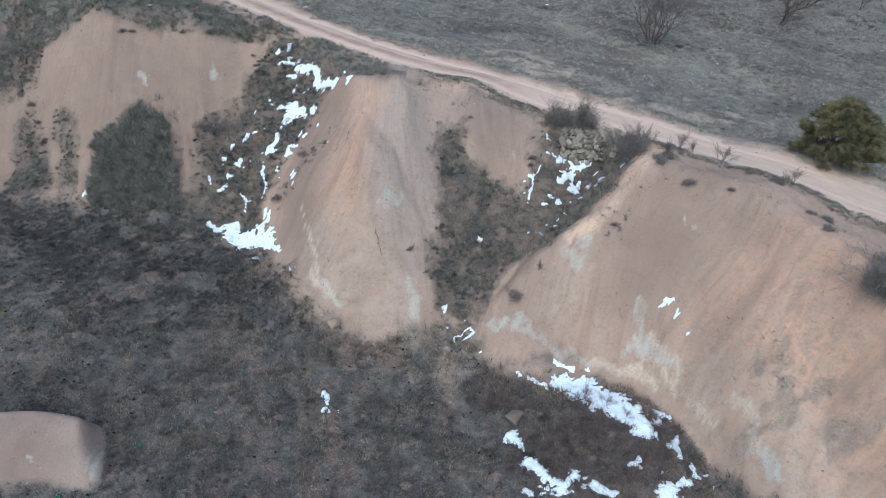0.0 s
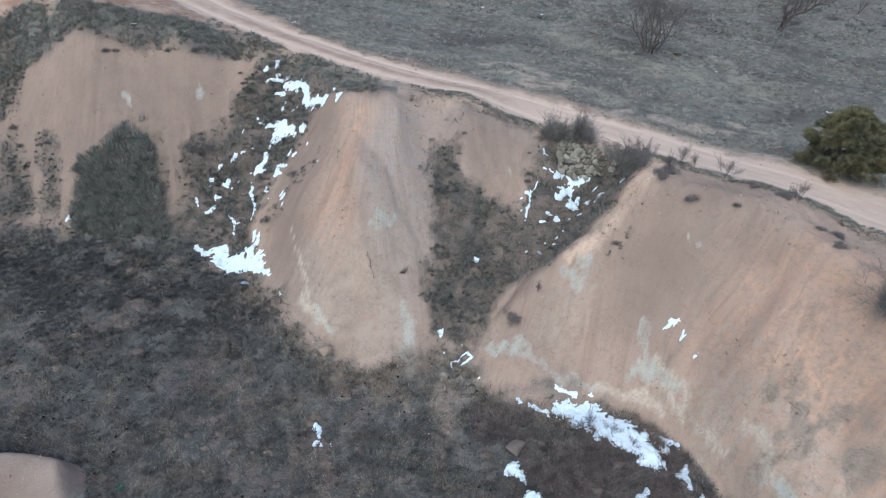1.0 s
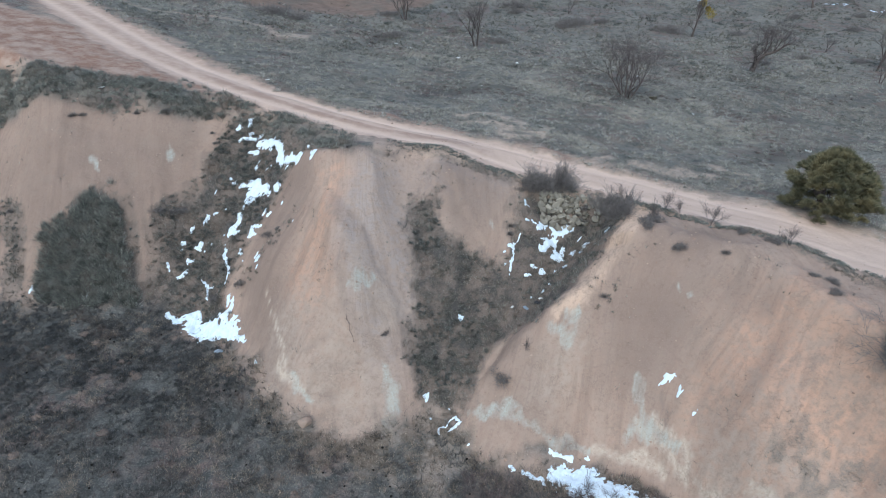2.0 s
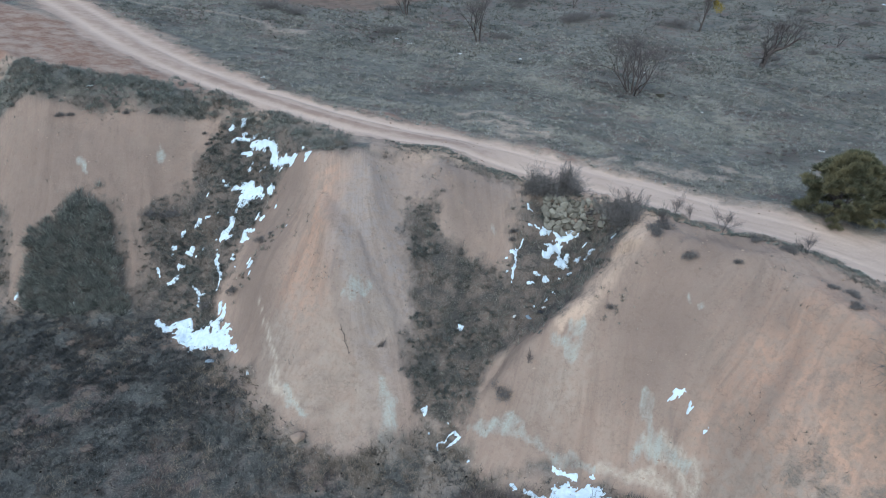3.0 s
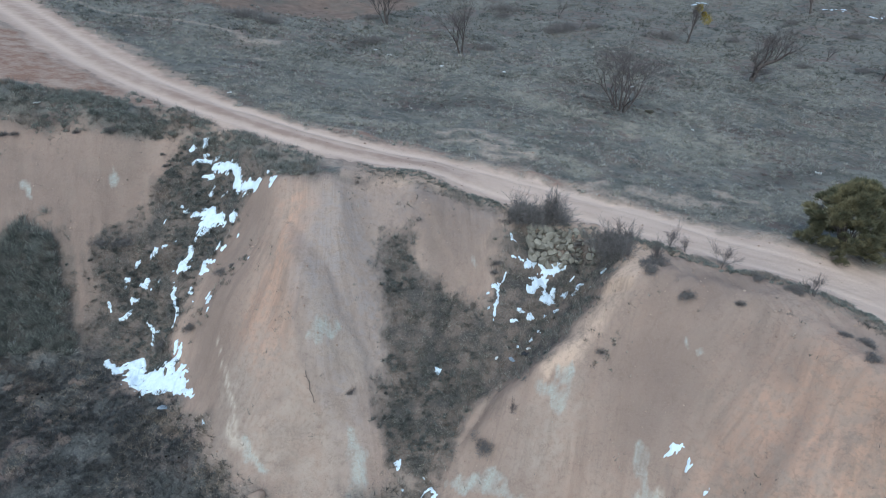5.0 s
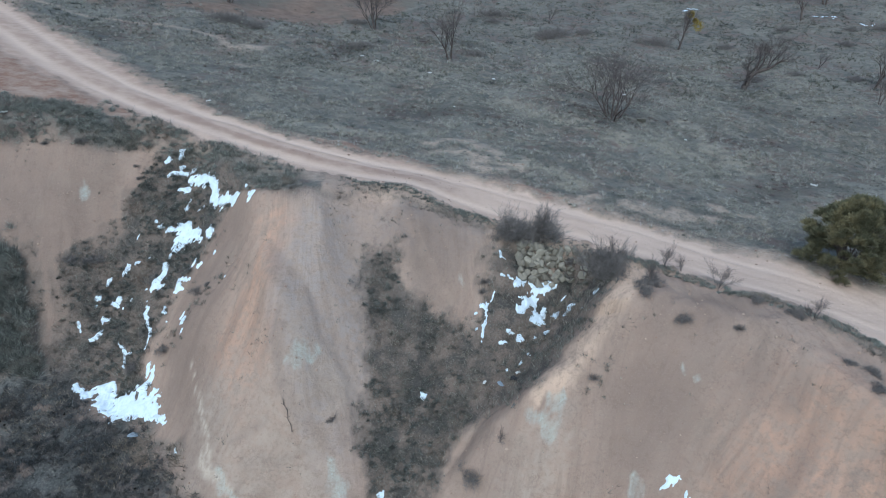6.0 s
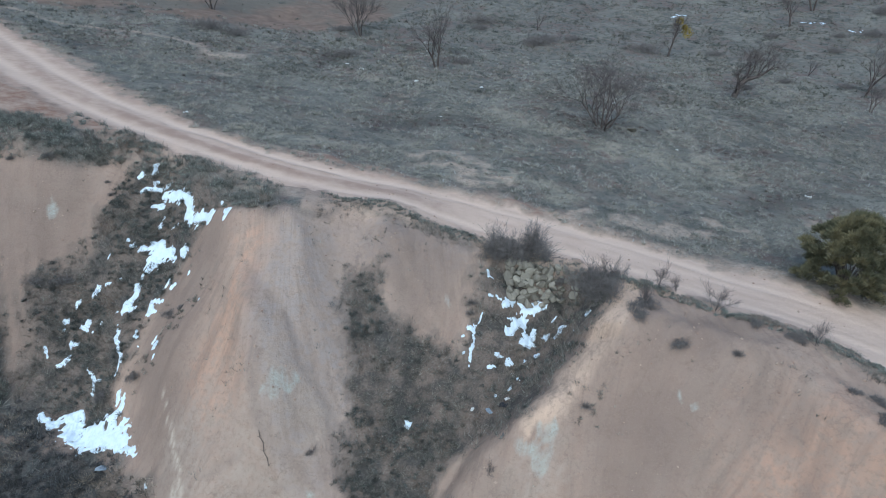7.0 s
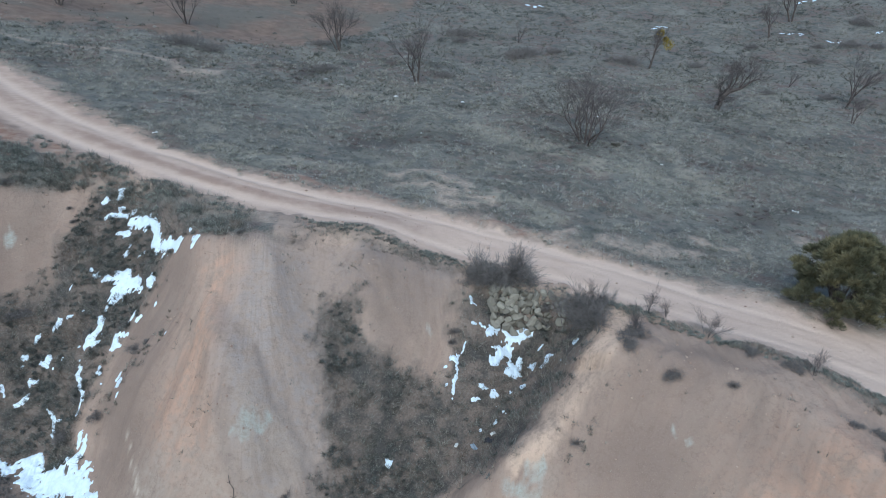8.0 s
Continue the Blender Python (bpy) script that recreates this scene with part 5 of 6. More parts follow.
plant(bare_tree(16, 4.1, 7.0, 8, 1.25, 4, "many-stemmed leafless tree spreading over the upper field", radius=0.085, finest=0.0045, spread=0.6), 14.47, 42.68, 20, 1.0, True)
plant(bare_tree(5, 4.0, 5.2, 1, 0.1, 4, "leafless old fruit tree with a strongly leaning trunk", shape=((-0.1, 0, -0.2), (0.1, 0, 0.5), (0.35, 0, 1.2), (1.0, 0.1, 1.75), (1.9, 0.1, 2.0)), radius=0.26, finest=0.0045), 27.75, 51.75, 0, 1.0, True)
plant(bare_tree(8, 3.7, 2.6, 1, 0.1, 3, "small leafless tree carrying yellow mistletoe clumps", shape=((0, 0, -0.2), (0.2, 0, 0.8), (0.45, 0, 1.6), (0.6, 0, 2.3)), radius=0.12, finest=0.007), 27.43, 63.36, 0, 1.0, True)
young = bare_tree(11, 4.6, 3.4, 2, 0.35, 4, "slender leafless tree standing in winter pasture", radius=0.11, finest=0.006)
plant(young, 5.54, 54.86, 0, 1.0, True)
for x, y, turn, size in ((16.94, 71.1, 90, 0.4), (44.33, 72.0, 200, 0.9), (35.62, 47.56, 140, 0.5), (37.66, 51.06, 30, 0.9), (50.86, 78.4, 310, 1.25), (36.98, 57.0, 60, 0.35)):
    plant(young, x, y, turn, size)
round_tree = bare_tree(14, 4.0, 4.2, 4, 0.5, 4, "round-crowned leafless tree at the edge of ploughed land", radius=0.10, finest=0.006)
plant(round_tree, -0.35, 62.41, 0, 1.0, True)
for x, y, turn, size in ((-12.33, 63.3, 100, 0.9), (-21.43, 62.9, 220, 0.9), (-5.3, 79.5, 30, 1.1)):
    plant(round_tree, x, y, turn, size)


def bramble_bush(seed, width, depth, height, twigs, label, canes=16):
    """A tangle of arching stems over a dense grey mass of twigs."""
    global FINEST
    FINEST = 0.004
    rng = np.random.default_rng(seed)
    ob = tagged(new("bramble_bush"), label, "bush", "bushes")
    out = []
    for _ in range(canes):
        u, v = rng.uniform(-0.5, 0.5) * width, rng.uniform(-0.5, 0.5) * depth
        way = np.array([u / width + rng.normal(0, 0.35), v / depth + rng.normal(0, 0.35), 1.0])
        grow(rng, (0.7 * u, 0.7 * v, -0.1), way / np.linalg.norm(way), height * rng.uniform(0.36, 0.56), 0.012, 3, 0.55, 2, 0.0, out)
    piece("tangle", mesh_of("tangle", *tubes(out, 3), BRAMBLE), ob, "bare arching stems")
    d = rng.normal(0, 1, (twigs, 3))
    d[:, 2] = np.abs(d[:, 2])
    d /= np.linalg.norm(d, axis=1)[:, None]
    lumps = rng.uniform(-1, 1, (9, 2)) * (0.36 * width, 0.36 * depth)
    pick = lumps[rng.integers(0, 9, twigs)]
    foot = np.concatenate([pick, np.zeros((twigs, 1))], 1) + d * rng.uniform(0.15, 1.0, (twigs, 1)) ** 0.6 * (0.26 * width, 0.3 * depth, 0.62 * height) * rng.uniform(0.8, 1.1, (twigs, 1))
    away = d + rng.normal(0, 0.6, (twigs, 3)) + (0, 0, 0.2)
    away /= np.linalg.norm(away, axis=1)[:, None]
    side = np.cross(away, rng.normal(0, 1, (twigs, 3)))
    side /= np.linalg.norm(side, axis=1)[:, None]
    v = np.stack([foot - side * 0.006, foot + side * 0.006, foot + away * rng.uniform(0.10, 0.28, (twigs, 1))], 1).reshape(-1, 3)
    piece("crown", mesh_of("crown", v, np.arange(len(v)).reshape(-1, 3), BRAMBLE), ob, "dense mass of grey twigs")
    return ob


large_bush = bramble_bush(21, 2.4, 1.2, 1.35, 9000, "dense dark leafless bramble bush above the stone pile")
plant(large_bush, 6.2, 26.75, -18, 1.0, True)
plant(bramble_bush(22, 2.2, 1.5, 1.25, 10000, "dense dark leafless bramble bush beside the dirt track"), 8.35, 24.55, -30, 1.0, True)
plant(bramble_bush(23, 1.6, 1.3, 1.2, 7000, "dark leafless thorn bush on the clay brow"), 13.75, 15.1, 30, 1.15, True)
small_bush = bramble_bush(24, 1.0, 0.8, 0.42, 1100, "small dark thorny bush on the rim of the cutting", 4)
plant(small_bush, 9.15, 23.0, 0, 1.0, True)
for x, y, turn, size in ((8.75, 22.3, 60, 0.9), (5.15, 27.2, 200, 0.9), (7.4, 25.75, 40, 0.8), (4.75, 26.9, 120, 0.7), (9.7, 21.45, 20, 0.9), (12.0, 21.6, 40, 0.7), (12.75, 20.75, 80, 0.8), (3.13, 19.95, 60, 1.35), (13.5, 18.4, 80, 0.7), (13.2, 17.8, 10, 0.75), (13.1, 18.75, 140, 0.55),
                         (-7.6, 25.6, 40, 1.0), (-8.9, 25.6, 70, 1.2), (-6.3, 26.6, 120, 0.9), (-10.9, 28.9, 10, 1.1), (-11.8, 28.7, 130, 1.0)):
    plant(small_bush, x, y, turn, 0.72 * size)
far_bush = bramble_bush(26, 3.2, 1.6, 0.8, 2600, "low dark brush on the winter pasture")
plant(far_bush, -11.4, 56.3, 10, 1.2, True)
for x, y, turn, size in ((-9.3, 56.0, 0, 0.9), (15.4, 65.4, 10, 1.15), (11.0, 69.5, 40, 0.8), (56.8, 74.7, 70, 1.4), (25.5, 64.9, 0, 1.2), (16.6, 66.4, 25, 1.2), (11.2, 72.5, 10, 1.3), (50.4, 67.6, 10, 1.1), (-1.3, 55.4, 20, 0.9), (7.6, 56.4, 0, 0.7), (43.5, 63.2, 30, 0.7), (37.6, 53.0, 20, 0.6), (-2.0, 63.0, 0, 0.7), (41.1, 69.7, 20, 0.8),
                         (19.6, 67.2, 50, 0.8), (32.0, 63.5, 20, 0.7), (34.0, 55.5, 0, 0.6), (30.2, 54.2, 30, 0.5), (47.0, 68.0, 10, 0.7), (52.0, 66.0, 40, 0.7)):
    plant(far_bush, x, y, turn, size)
sapling = bare_tree(25, 1.05, 1.0, 5, 0.6, 3, "small leafless shrub growing on the rim of the cutting", "bare_shrub", "shrub", "shrubs", None, 0.013, 0.0028, 0.010, 0.6)
plant(sapling, 10.3, 24.35, 0, 0.8, True)
for x, y, turn, size in ((11.45, 22.75, 70, 1.0), (13.15, 20.45, 150, 0.85), (10.75, 24.0, 200, 0.65), (6.6, 26.9, 20, 1.1), (8.7, 24.8, 250, 1.1), (9.3, 23.2, 20, 0.9), (5.6, 16.3, 30, 0.8), (6.3, 15.8, 100, 0.7), (6.9, 15.3, 60, 0.55), (5.2, 16.0, 160, 0.6), (4.6, 14.6, 70, 0.6), (5.8, 14.4, 210, 0.5), (4.1, 20.3, 30, 0.5), (-1.1, 21.6, 10, 0.35)):
    plant(sapling, x, y, turn, 0.85 * size)


def cushion_shrub():
    """A low dome of many fine thorny twigs on short stems."""
    rng = np.random.default_rng(28)
    ob = tagged(new("thorn_shrub"), "low dark thorny shrub clinging to bare clay", "shrub", "shrubs")
    n = 900
    d = rng.normal(0, 1, (n, 3))
    d[:, 2] = np.abs(d[:, 2]) * 0.8 + 0.15
    d /= np.linalg.norm(d, axis=1)[:, None]
    foot = d * rng.uniform(0.02, 0.24, (n, 1)) * (1.1, 1.0, 0.7)
    tip = foot + (d + rng.normal(0, 0.35, (n, 3))) * rng.uniform(0.06, 0.14, (n, 1))
    side = np.cross(d, rng.normal(0, 1, (n, 3)))
    side /= np.linalg.norm(side, axis=1)[:, None]
    v = np.stack([foot - side * 0.005, foot + side * 0.005, tip], 1).reshape(-1, 3)
    piece("crown", mesh_of("crown", v, np.arange(len(v)).reshape(-1, 3), BRAMBLE), ob)
    return ob


cushion = cushion_shrub()
plant(cushion, 11.13, 20.69, 0, 0.7, True)
for x, y, turn, size in ((7.0, 20.9, 140, 0.8), (-1.2, 21.6, 10, 0.6), (-11.6, 32.0, 20, 1.1), (-15.9, 31.7, 60, 1.0), (-15.5, 31.8, 10, 0.8), (-9.4, 31.4, 80, 0.7), (-9.6, 31.8, 300, 0.6), (-18.5, 29.0, 0, 1.0),
                         (-5.8, 26.5, 160, 0.7), (4.3, 25.7, 10, 0.9), (4.2, 25.45, 70, 0.8), (-13.0, 31.9, 130, 0.8), (-20.8, 30.3, 0, 1.1), (-20.3, 29.6, 70, 0.9), (-6.9, 27.9, 30, 0.6), (-2.6, 28.0, 50, 0.7), (-3.4, 28.3, 150, 0.7)):
    plant(cushion, x, y, turn, 0.9 * size)


def juniper():
    """An evergreen with a short trunk and a ragged crown of many small sprays."""
    rng = np.random.default_rng(41)
    ob = tagged(new("juniper"), "dense dark-green juniper standing beside the dirt track", "tree", "evergreens")
    limbs = []
    for s in range(5):
        t = 2 * np.pi * s / 5
        grow(rng, (0.08 * math.cos(t), 0.08 * math.sin(t), -0.1), (0.4 * math.cos(t), 0.4 * math.sin(t), 0.8), 0.9, 0.07, 2, 0.5, 2, 0.08, limbs)
    piece("trunk", mesh_of("trunk", *tubes(limbs, 6), BARK, True), ob)
    centres = []
    for _ in range(240):
        u, h = rng.uniform(0, 2 * np.pi), rng.uniform(-0.03, 1.0)
        reach = (1.62 if h > 0.15 else 1.3) * (1 - abs(h) ** 1.7) ** 0.7 * rng.uniform(0.55, 1.08) + 0.12
        centres.append((reach * math.cos(u), reach * math.sin(u), 0.30 + 2.2 * h, rng.uniform(0.20, 0.36)))
    verts = []
    for cx, cy, cz, r in centres:
        n = 360
        d = rng.normal(0, 1, (n, 3))
        d /= np.linalg.norm(d, axis=1)[:, None]
        d[:, 2] = np.abs(d[:, 2]) * 0.9 - 0.15
        foot = np.array([cx, cy, cz]) + d * r * rng.uniform(0.2, 0.8, (n, 1))
        out = np.array([cx * 0.35, cy * 0.35, 0.55]) + d
        out /= np.linalg.norm(out, axis=1)[:, None]
        tip = foot + out * rng.uniform(0.05, 0.13, (n, 1))
        side = np.cross(out, rng.normal(0, 1, (n, 3)))
        side /= np.linalg.norm(side, axis=1)[:, None] + 1e-9
        verts.append(np.stack([foot - side * 0.014, foot + side * 0.014, tip], 1).reshape(-1, 3))
    verts = np.concatenate(verts)
    g = Graph("juniper_leaf", 0.75)
    leaf = g.colour(g.mix(g.island(), g.mix(g.span(g.noise(1.8, 3), 0.45, 0.6), (0.090, 0.090, 0.052), (0.270, 0.225, 0.112)), (0.185, 0.175, 0.105)))
    piece("crown", mesh_of("crown", verts, np.arange(len(verts)).reshape(-1, 3), leaf), ob)
    return ob


plant(juniper(), 17.0, 24.35, 0, 1.06, True)


# ---- stones ----
def stone_mesh(seed, material, flat=0.75):
    """A blunt-edged block: the hull of a few points, its corners trimmed."""
    rng = np.random.default_rng(seed)
    bm = bmesh.new()
    for _ in range(13):
        p = rng.uniform(-1, 1, 3)
        p = p / np.max(np.abs(p)) * rng.uniform(0.75, 1.0)
        bm.verts.new(p / max(np.linalg.norm(p), 1) ** 0.6 * (1.0, 0.8, flat))
    hull = bmesh.ops.convex_hull(bm, input=bm.verts[:])
    bmesh.ops.delete(bm, geom=list({v for v in hull["geom_interior"] + hull["geom_unused"] if isinstance(v, bmesh.types.BMVert)}), context="VERTS")
    bmesh.ops.bevel(bm, geom=bm.edges[:], offset=0.07, segments=1, affect="EDGES")
    me = bpy.data.meshes.new("stone")
    bm.to_mesh(me)
    bm.free()
    me.materials.append(material)
    return me


def stone_pile():
    rng = np.random.default_rng(52)
    shapes = [stone_mesh(60 + i, STONE) for i in range(9)]
    z0 = spot(6.3, 25.9)
    ob = tagged(new("stone_pile"), "tumbled heap of pale field stones below the track", "stone pile")
    ob.matrix_basis = Matrix.Translation((6.3, 25.9, z0))
    for i in range(91):
        u, v = (i % 13 + rng.uniform(-0.45, 0.45)) / 12.5, (i // 13 + rng.uniform(-0.45, 0.45)) / 6.5
        if u > 0.65 and rng.uniform(0, 1) < 0.35:
            continue
        x, y = 5.7 + 2.25 * u, 26.65 - 0.9 * u - 0.78 * v
        r = rng.uniform(0.11, 0.24) * (1.15 - 0.3 * u)
        m = pose(x - 6.3, y - 25.9, spot(x, y) + 0.05 + 0.12 * rng.uniform(0, 1) - z0, rng.uniform(0, 360), rng.uniform(-60, 60), rng.uniform(0, 360))
        piece("stone", shapes[i % 9], ob, at=m @ Matrix.Diagonal((r, r, r, 1)))


stone_pile()
for x, y, r, mat, label in ((2.94, 15.5, 0.44, BOULDER, "rounded brown boulder lying in dead grass"), (16.3, 42.6, 0.35, STONE, "pale boulder beside a leafless tree"), (-4.2, 19.5, 0.3, ROCK, "brown clod of fallen clay at the slope foot")):
    b = new("boulder", stone_mesh(int(x * 10) % 97 + 103, mat, 0.6))
    b.matrix_basis = pose(x, y, spot(x, y) + 0.3 * r, 0, 0, 40) @ Matrix.Diagonal((r, r, r, 1))
    tagged(b, label, "rock")


def pebbles():
    rng = np.random.default_rng(71)
    x, y = rng.uniform(-20, 16, 26000), rng.uniform(12, 34, 26000)
    m = masks(x, y)
    keep = rng.uniform(0, 1, len(x)) < np.maximum(0.28 * m["bare"] * clumped(x, y, 1.2, 221), 0.3 * m["spread"] + 0.12 * m["road"] * (1 - m["rut"]))
    x, y = x[keep], y[keep]
    r = np.minimum(0.012 + rng.exponential(0.012, len(x)), 0.07)
    z = ground(x, y) + 0.2 * r
    d = np.array([(1, 0, 0), (-1, 0, 0), (0, 1, 0), (0, -1, 0), (0, 0, 0.8), (0, 0, -0.8)])
    verts = np.stack([x, y, z], 1)[:, None] + d[None] * r[:, None, None] * rng.uniform(0.6, 1.3, (len(x), 6, 1))
    tri = np.array([(0, 2, 4), (2, 1, 4), (1, 3, 4), (3, 0, 4), (2, 0, 5), (1, 2, 5), (3, 1, 5), (0, 3, 5)])
    g = Graph("pebble", 0.9)
    mat = g.colour(g.mix(g.island(), (0.26, 0.17, 0.125), (0.45, 0.34, 0.26)))
    tagged(new("pebbles", mesh_of("pebbles", verts.reshape(-1, 3), (np.arange(len(x))[:, None, None] * 6 + tri[None]).reshape(-1, 3), mat)), "crumbled clay and small stones", "pebbles", kind="stuff")


pebbles()


# ---- small things ----
def mistletoe():
    """Two yellowish clumps in the crown of one tree."""
    rng = np.random.default_rng(88)
    tree = [o for o in bpy.data.objects if "mistletoe" in o.get("label", "")][0]
    g = Graph("mistletoe_leaf", 0.7)
    mat = g.colour(g.mix(g.island(), (0.22, 0.17, 0.03), (0.42, 0.31, 0.06)))
    for x, y, z, r in ((1.5, 0.0, 2.1, 0.5), (0.7, 0.1, 3.1, 0.34), (1.25, 0.2, 2.55, 0.25)):
        d = rng.normal(0, 1, (420, 3))
        d /= np.linalg.norm(d, axis=1)[:, None]
        foot = d * r * rng.uniform(0.3, 0.95, (420, 1)) + (x, y, z)
        side = np.cross(d, rng.normal(0, 1, (420, 3)))
        side /= np.linalg.norm(side, axis=1)[:, None]
        v = np.stack([foot - side * 0.03, foot + side * 0.03, foot + d * 0.1], 1).reshape(-1, 3)
        piece("mistletoe", mesh_of("mistletoe", v, np.arange(len(v)).reshape(-1, 3), mat), tree, "yellow-green ball of mistletoe")


mistletoe()


def scrap_mesh(seed, material):
    """A crumpled scrap with a little thickness."""
    rng = np.random.default_rng(seed)
    bm = bmesh.new()
    bmesh.ops.create_grid(bm, x_segments=4, y_segments=3, size=1)
    for v in bm.verts:
        v.co = Vector((v.co.x * rng.uniform(0.8, 1.1), v.co.y * 0.6 * rng.uniform(0.8, 1.1), rng.uniform(0.0, 0.5)))
    bmesh.ops.solidify(bm, geom=bm.faces[:], thickness=0.12)
    me = bpy.data.meshes.new("litter")
    bm.to_mesh(me)
    bm.free()
    me.materials.append(material)
    return me


WHITE_SCRAP = plain_material("white_plastic", (0.75, 0.75, 0.72), (0.6, 0.6, 0.57))
GREEN_SCRAP = plain_material("green_plastic", (0.03, 0.20, 0.09), (0.04, 0.15, 0.07))
DARK_SCRAP = plain_material("dark_plastic", (0.03, 0.03, 0.035), (0.05, 0.05, 0.055))
BLUE_SCRAP = plain_material("blue_grey_plastic", (0.25, 0.30, 0.36), (0.32, 0.36, 0.40))
for k, (x, y, r, mat, label) in enumerate((
        (0, 51.7, 0.16, WHITE_SCRAP, "white plastic scrap on grey grass"), (3.7, 50, 0.16, WHITE_SCRAP, "white plastic scrap on grey grass"), (8.2, 49.9, 0.18, WHITE_SCRAP, "white plastic scrap on grey grass"),
        (22.1, 33.83, 0.16, WHITE_SCRAP, "white plastic scrap behind the juniper"), (-7.9, 37.6, 0.12, WHITE_SCRAP, "white plastic scrap near the track"), (4.7, 42.1, 0.10, WHITE_SCRAP, "white plastic scrap on grey grass"),
        (17.9, 39.7, 0.10, WHITE_SCRAP, "white plastic scrap on grey grass"), (17.2, 48.6, 0.18, WHITE_SCRAP, "white plastic scrap beside a leafless tree"), (-1, 52.8, 0.12, WHITE_SCRAP, "white plastic scrap on grey grass"),
        (3.97, 22.81, 0.09, WHITE_SCRAP, "white plastic scrap in the gully"), (4.48, 22.6, 0.13, BLUE_SCRAP, "blue-grey plastic scrap in the gully"), (4.95, 22.51, 0.16, DARK_SCRAP, "black plastic bag dumped in the gully"),
        (5.09, 22.76, 0.09, WHITE_SCRAP, "white plastic scrap in the gully"), (-10.1, 13.9, 0.12, GREEN_SCRAP, "green plastic scrap beside the spoil heap"), (-11.9, 12, 0.12, GREEN_SCRAP, "green plastic scrap beside the spoil heap"),
        (-8.22, 23.13, 0.16, BLUE_SCRAP, "grey crumpled scrap below the snow"), (-14.8, 32.9, 0.14, WHITE_SCRAP, "white plastic scrap on rough rim grass"))):
    ob = new("litter", scrap_mesh(300 + k, mat))
    ob.matrix_basis = pose(x, y, spot(x, y) + 0.03, 0, 0, 47 * k) @ Matrix.Diagonal((r, r, r, 1))
    tagged(ob, label, "litter", "scattered litter")


def dead_branch():
    rng = np.random.default_rng(95)
    out = []
    p = np.array([-2.58, 21.78, spot(-2.58, 21.78) + 0.03])
    for q in ((-2.55, 21.64), (-2.44, 21.55), (-2.46, 21.42), (-2.35, 21.32), (-2.33, 21.21)):
        q = np.array([q[0], q[1], spot(*q) + 0.04])
        out.append((p, q, 0.009, 0.007))
        for _ in range(2):
            tip = q + (rng.uniform(-0.16, 0.16), rng.uniform(-0.05, 0.12), 0.05)
            out.append((q, tip, 0.008, 0.004))
        p = q
    v, f = tubes(out, 5)
    tagged(new("dead_branch", mesh_of("dead_branch", v, f, BARK)), "thin dead branch lying down the clay face", "branch")


dead_branch()


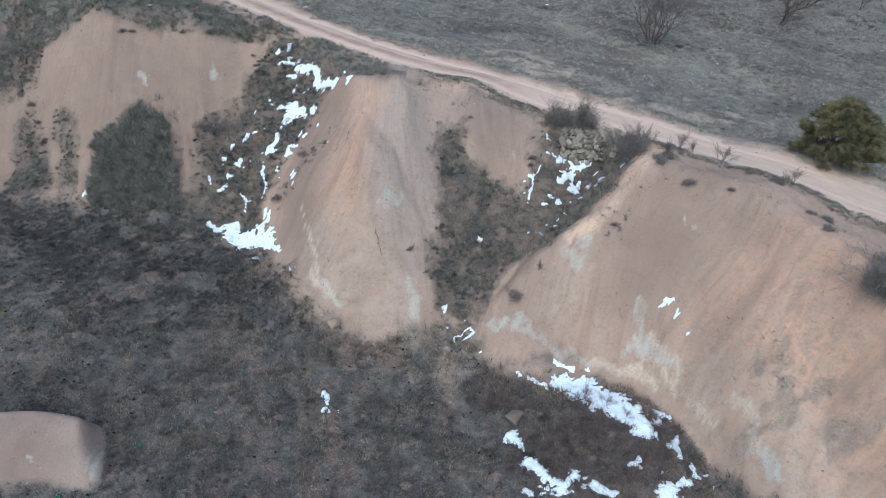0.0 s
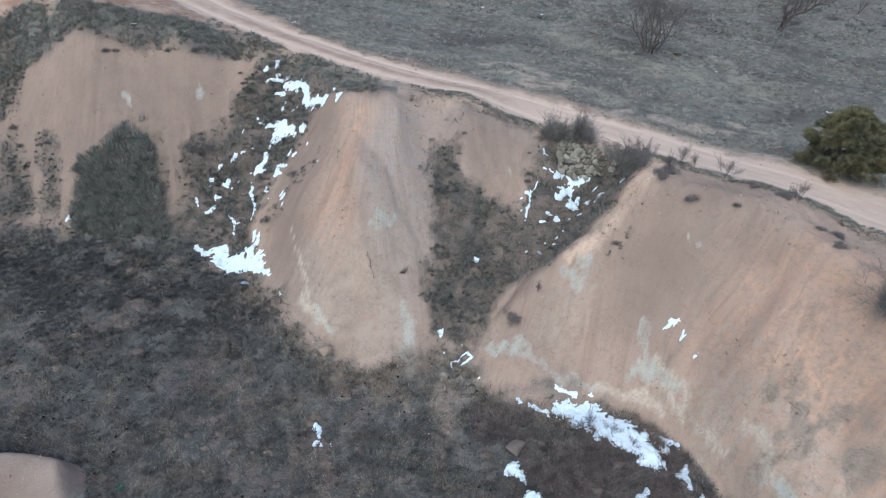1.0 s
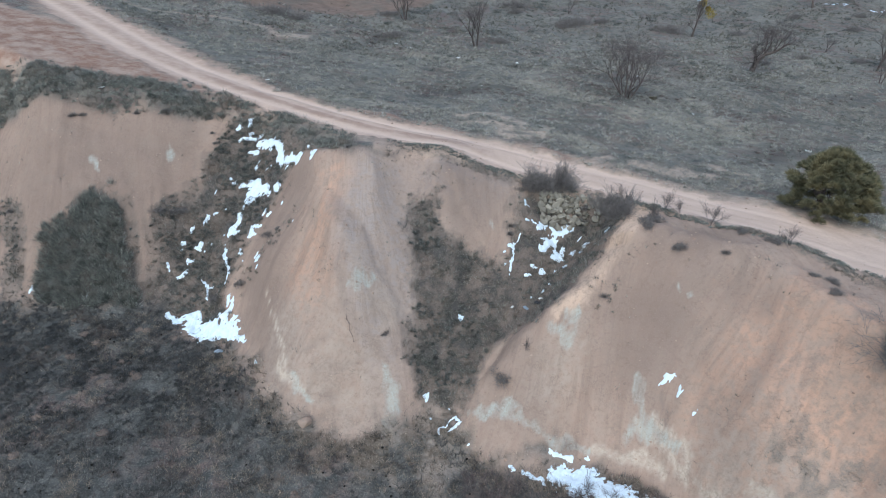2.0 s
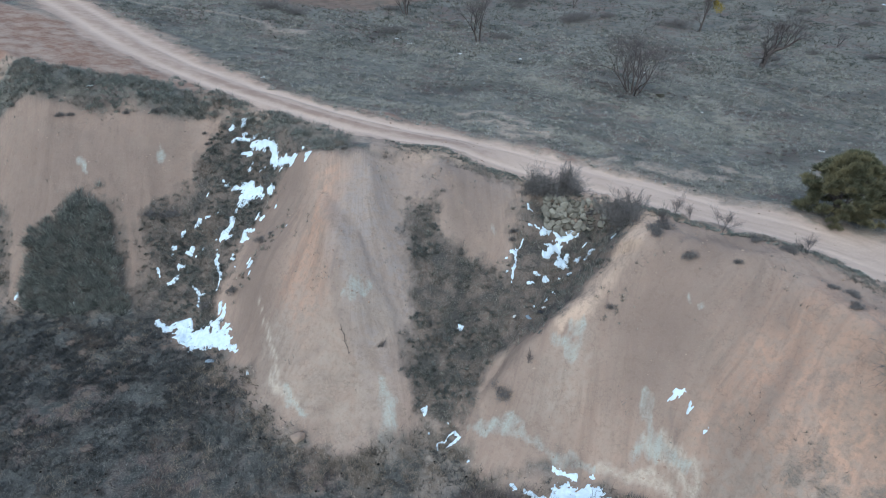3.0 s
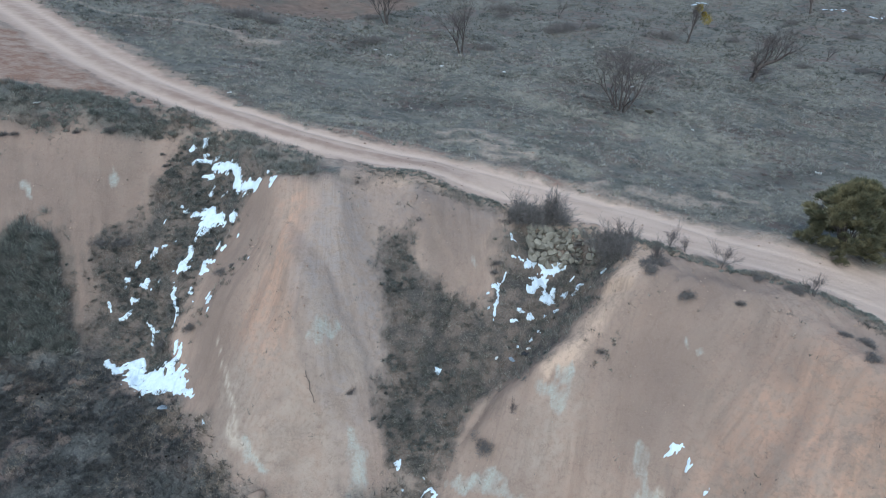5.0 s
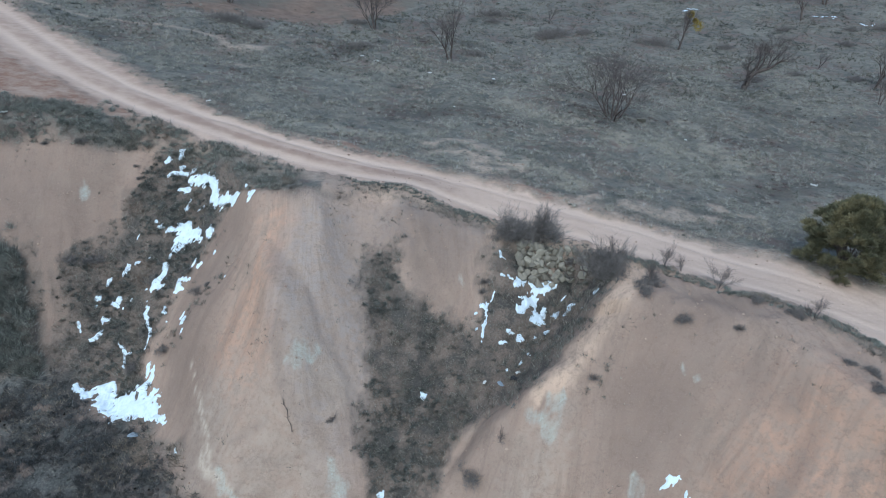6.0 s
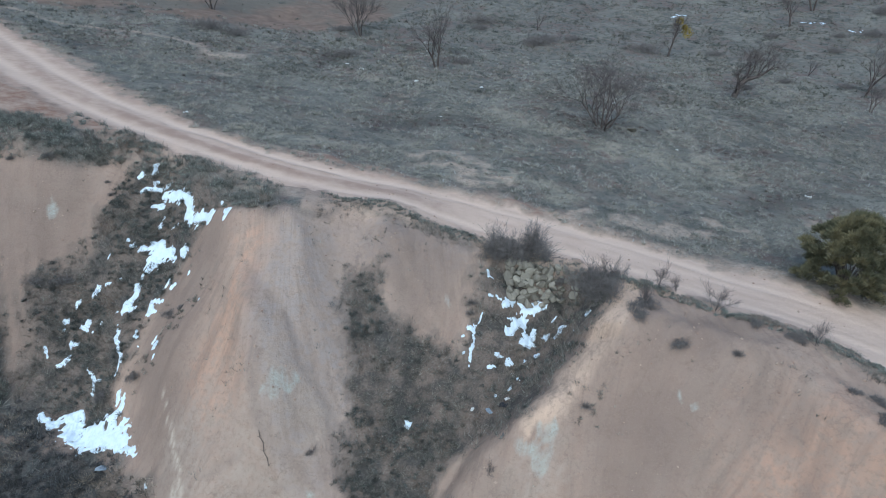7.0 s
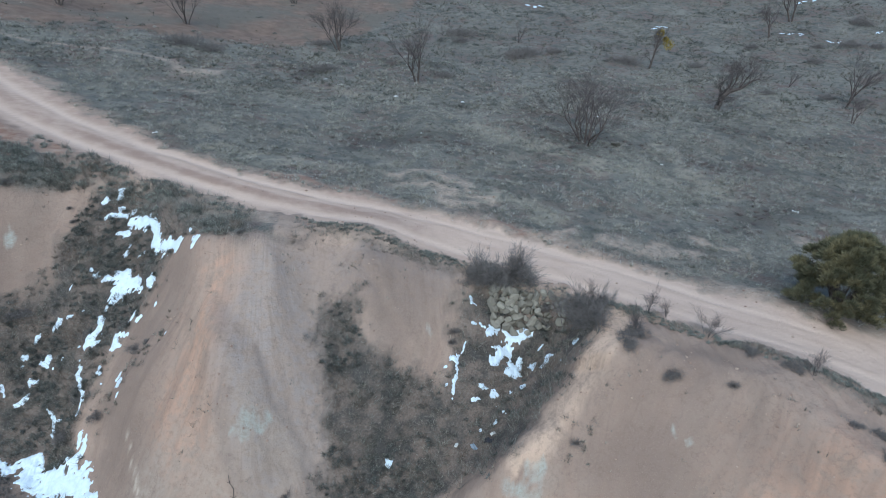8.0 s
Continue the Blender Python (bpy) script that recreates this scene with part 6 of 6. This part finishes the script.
def burrows():
    """Mouths of vole burrows, small sunken cups coloured near black for the shade inside."""
    rng = np.random.default_rng(97)
    x, y = rng.uniform(-18, 2, 170), rng.uniform(11, 24, 170)
    m = masks(x, y)
    ok = (m["bare"] < 0.05) & (y < TOE(x) - 0.5) & (clumped(x, y, 3.0, 241, 0.4, 0.55) > rng.uniform(0, 1, 170))
    x, y = x[ok], y[ok]
    n, sides = len(x), 8
    r = rng.uniform(0.03, 0.055, n)
    ang = 2 * np.pi * np.arange(sides) / sides
    rim = np.stack([x[:, None] + r[:, None] * np.cos(ang), y[:, None] + r[:, None] * 0.8 * np.sin(ang)], -1)
    z = ground(rim[..., 0].ravel(), rim[..., 1].ravel()).reshape(n, sides) + 0.11
    top = np.concatenate([rim, z[..., None]], -1)
    low = np.stack([x, y, ground(x, y) + 0.06], 1)[:, None]
    verts = np.concatenate([top, low], 1).reshape(-1, 3)
    k = np.arange(sides)
    tri = np.stack([k, (k + 1) % sides, np.full(sides, sides)], 1)
    mat = plain_material("burrow_dark", (0.010, 0.009, 0.008), (0.018, 0.015, 0.012), 0.95)
    tagged(new("burrow_mouths", mesh_of("burrow_mouths", verts, (np.arange(n)[:, None, None] * (sides + 1) + tri[None]).reshape(-1, 3), mat)), "dark mouths of vole burrows in the turf", "burrows", kind="stuff")


burrows()


def molehills():
    """Low crumbly heaps of reddish soil in the dead grass."""
    rng = np.random.default_rng(99)
    x, y = rng.uniform(-22, 9, 420), rng.uniform(10, 25, 420)
    ok = (y < TOE(x) - 0.4) & (masks(x, y)["bare"] < 0.05) & (rng.uniform(0, 1, 420) < 0.15 + 0.6 * clumped(x, y, 4.0, 243))
    x, y = x[ok], y[ok]
    verts, faces = [], []
    for cx, cy in zip(x, y):
        r, rings, sides = rng.uniform(0.08, 0.20), 3, 11
        ang = 2 * np.pi * np.arange(sides) / sides
        base = len(verts)
        for k in range(rings):
            f = 1 - k / rings
            px = cx + r * f * 1.3 * np.cos(ang) * rng.uniform(0.6, 1.35, sides)
            py = cy + r * f * np.sin(ang) * rng.uniform(0.6, 1.35, sides)
            pz = ground(px, py) - 0.02 + (0.07 + 0.12 * r) * (1 - f ** 2) + (k > 0) * rng.uniform(-0.03, 0.04, sides)
            verts += list(zip(px, py, pz))
        verts.append((cx, cy, spot(cx, cy) + 0.06 + 0.12 * r))
        for k in range(rings - 1):
            for i in range(sides):
                a, b = base + k * sides + i, base + k * sides + (i + 1) % sides
                faces += [(a, b, b + sides), (a, b + sides, a + sides)]
        top = base + rings * sides
        faces += [(top - sides + i, top - sides + (i + 1) % sides, top) for i in range(sides)]
    g = Graph("molehill_soil", 0.95)
    c = g.mix(g.island(), (0.125, 0.100, 0.084), (0.205, 0.156, 0.126))
    c = g.mix(g.span(g.noise(14, 5, 0.7), 0.5, 0.7, 0, 0.7), c, (0.11, 0.10, 0.085))
    tagged(new("molehills", mesh_of("molehills", verts, faces, g.colour(c))), "crumbly reddish molehills in dead grass", "molehills", kind="stuff")


molehills()
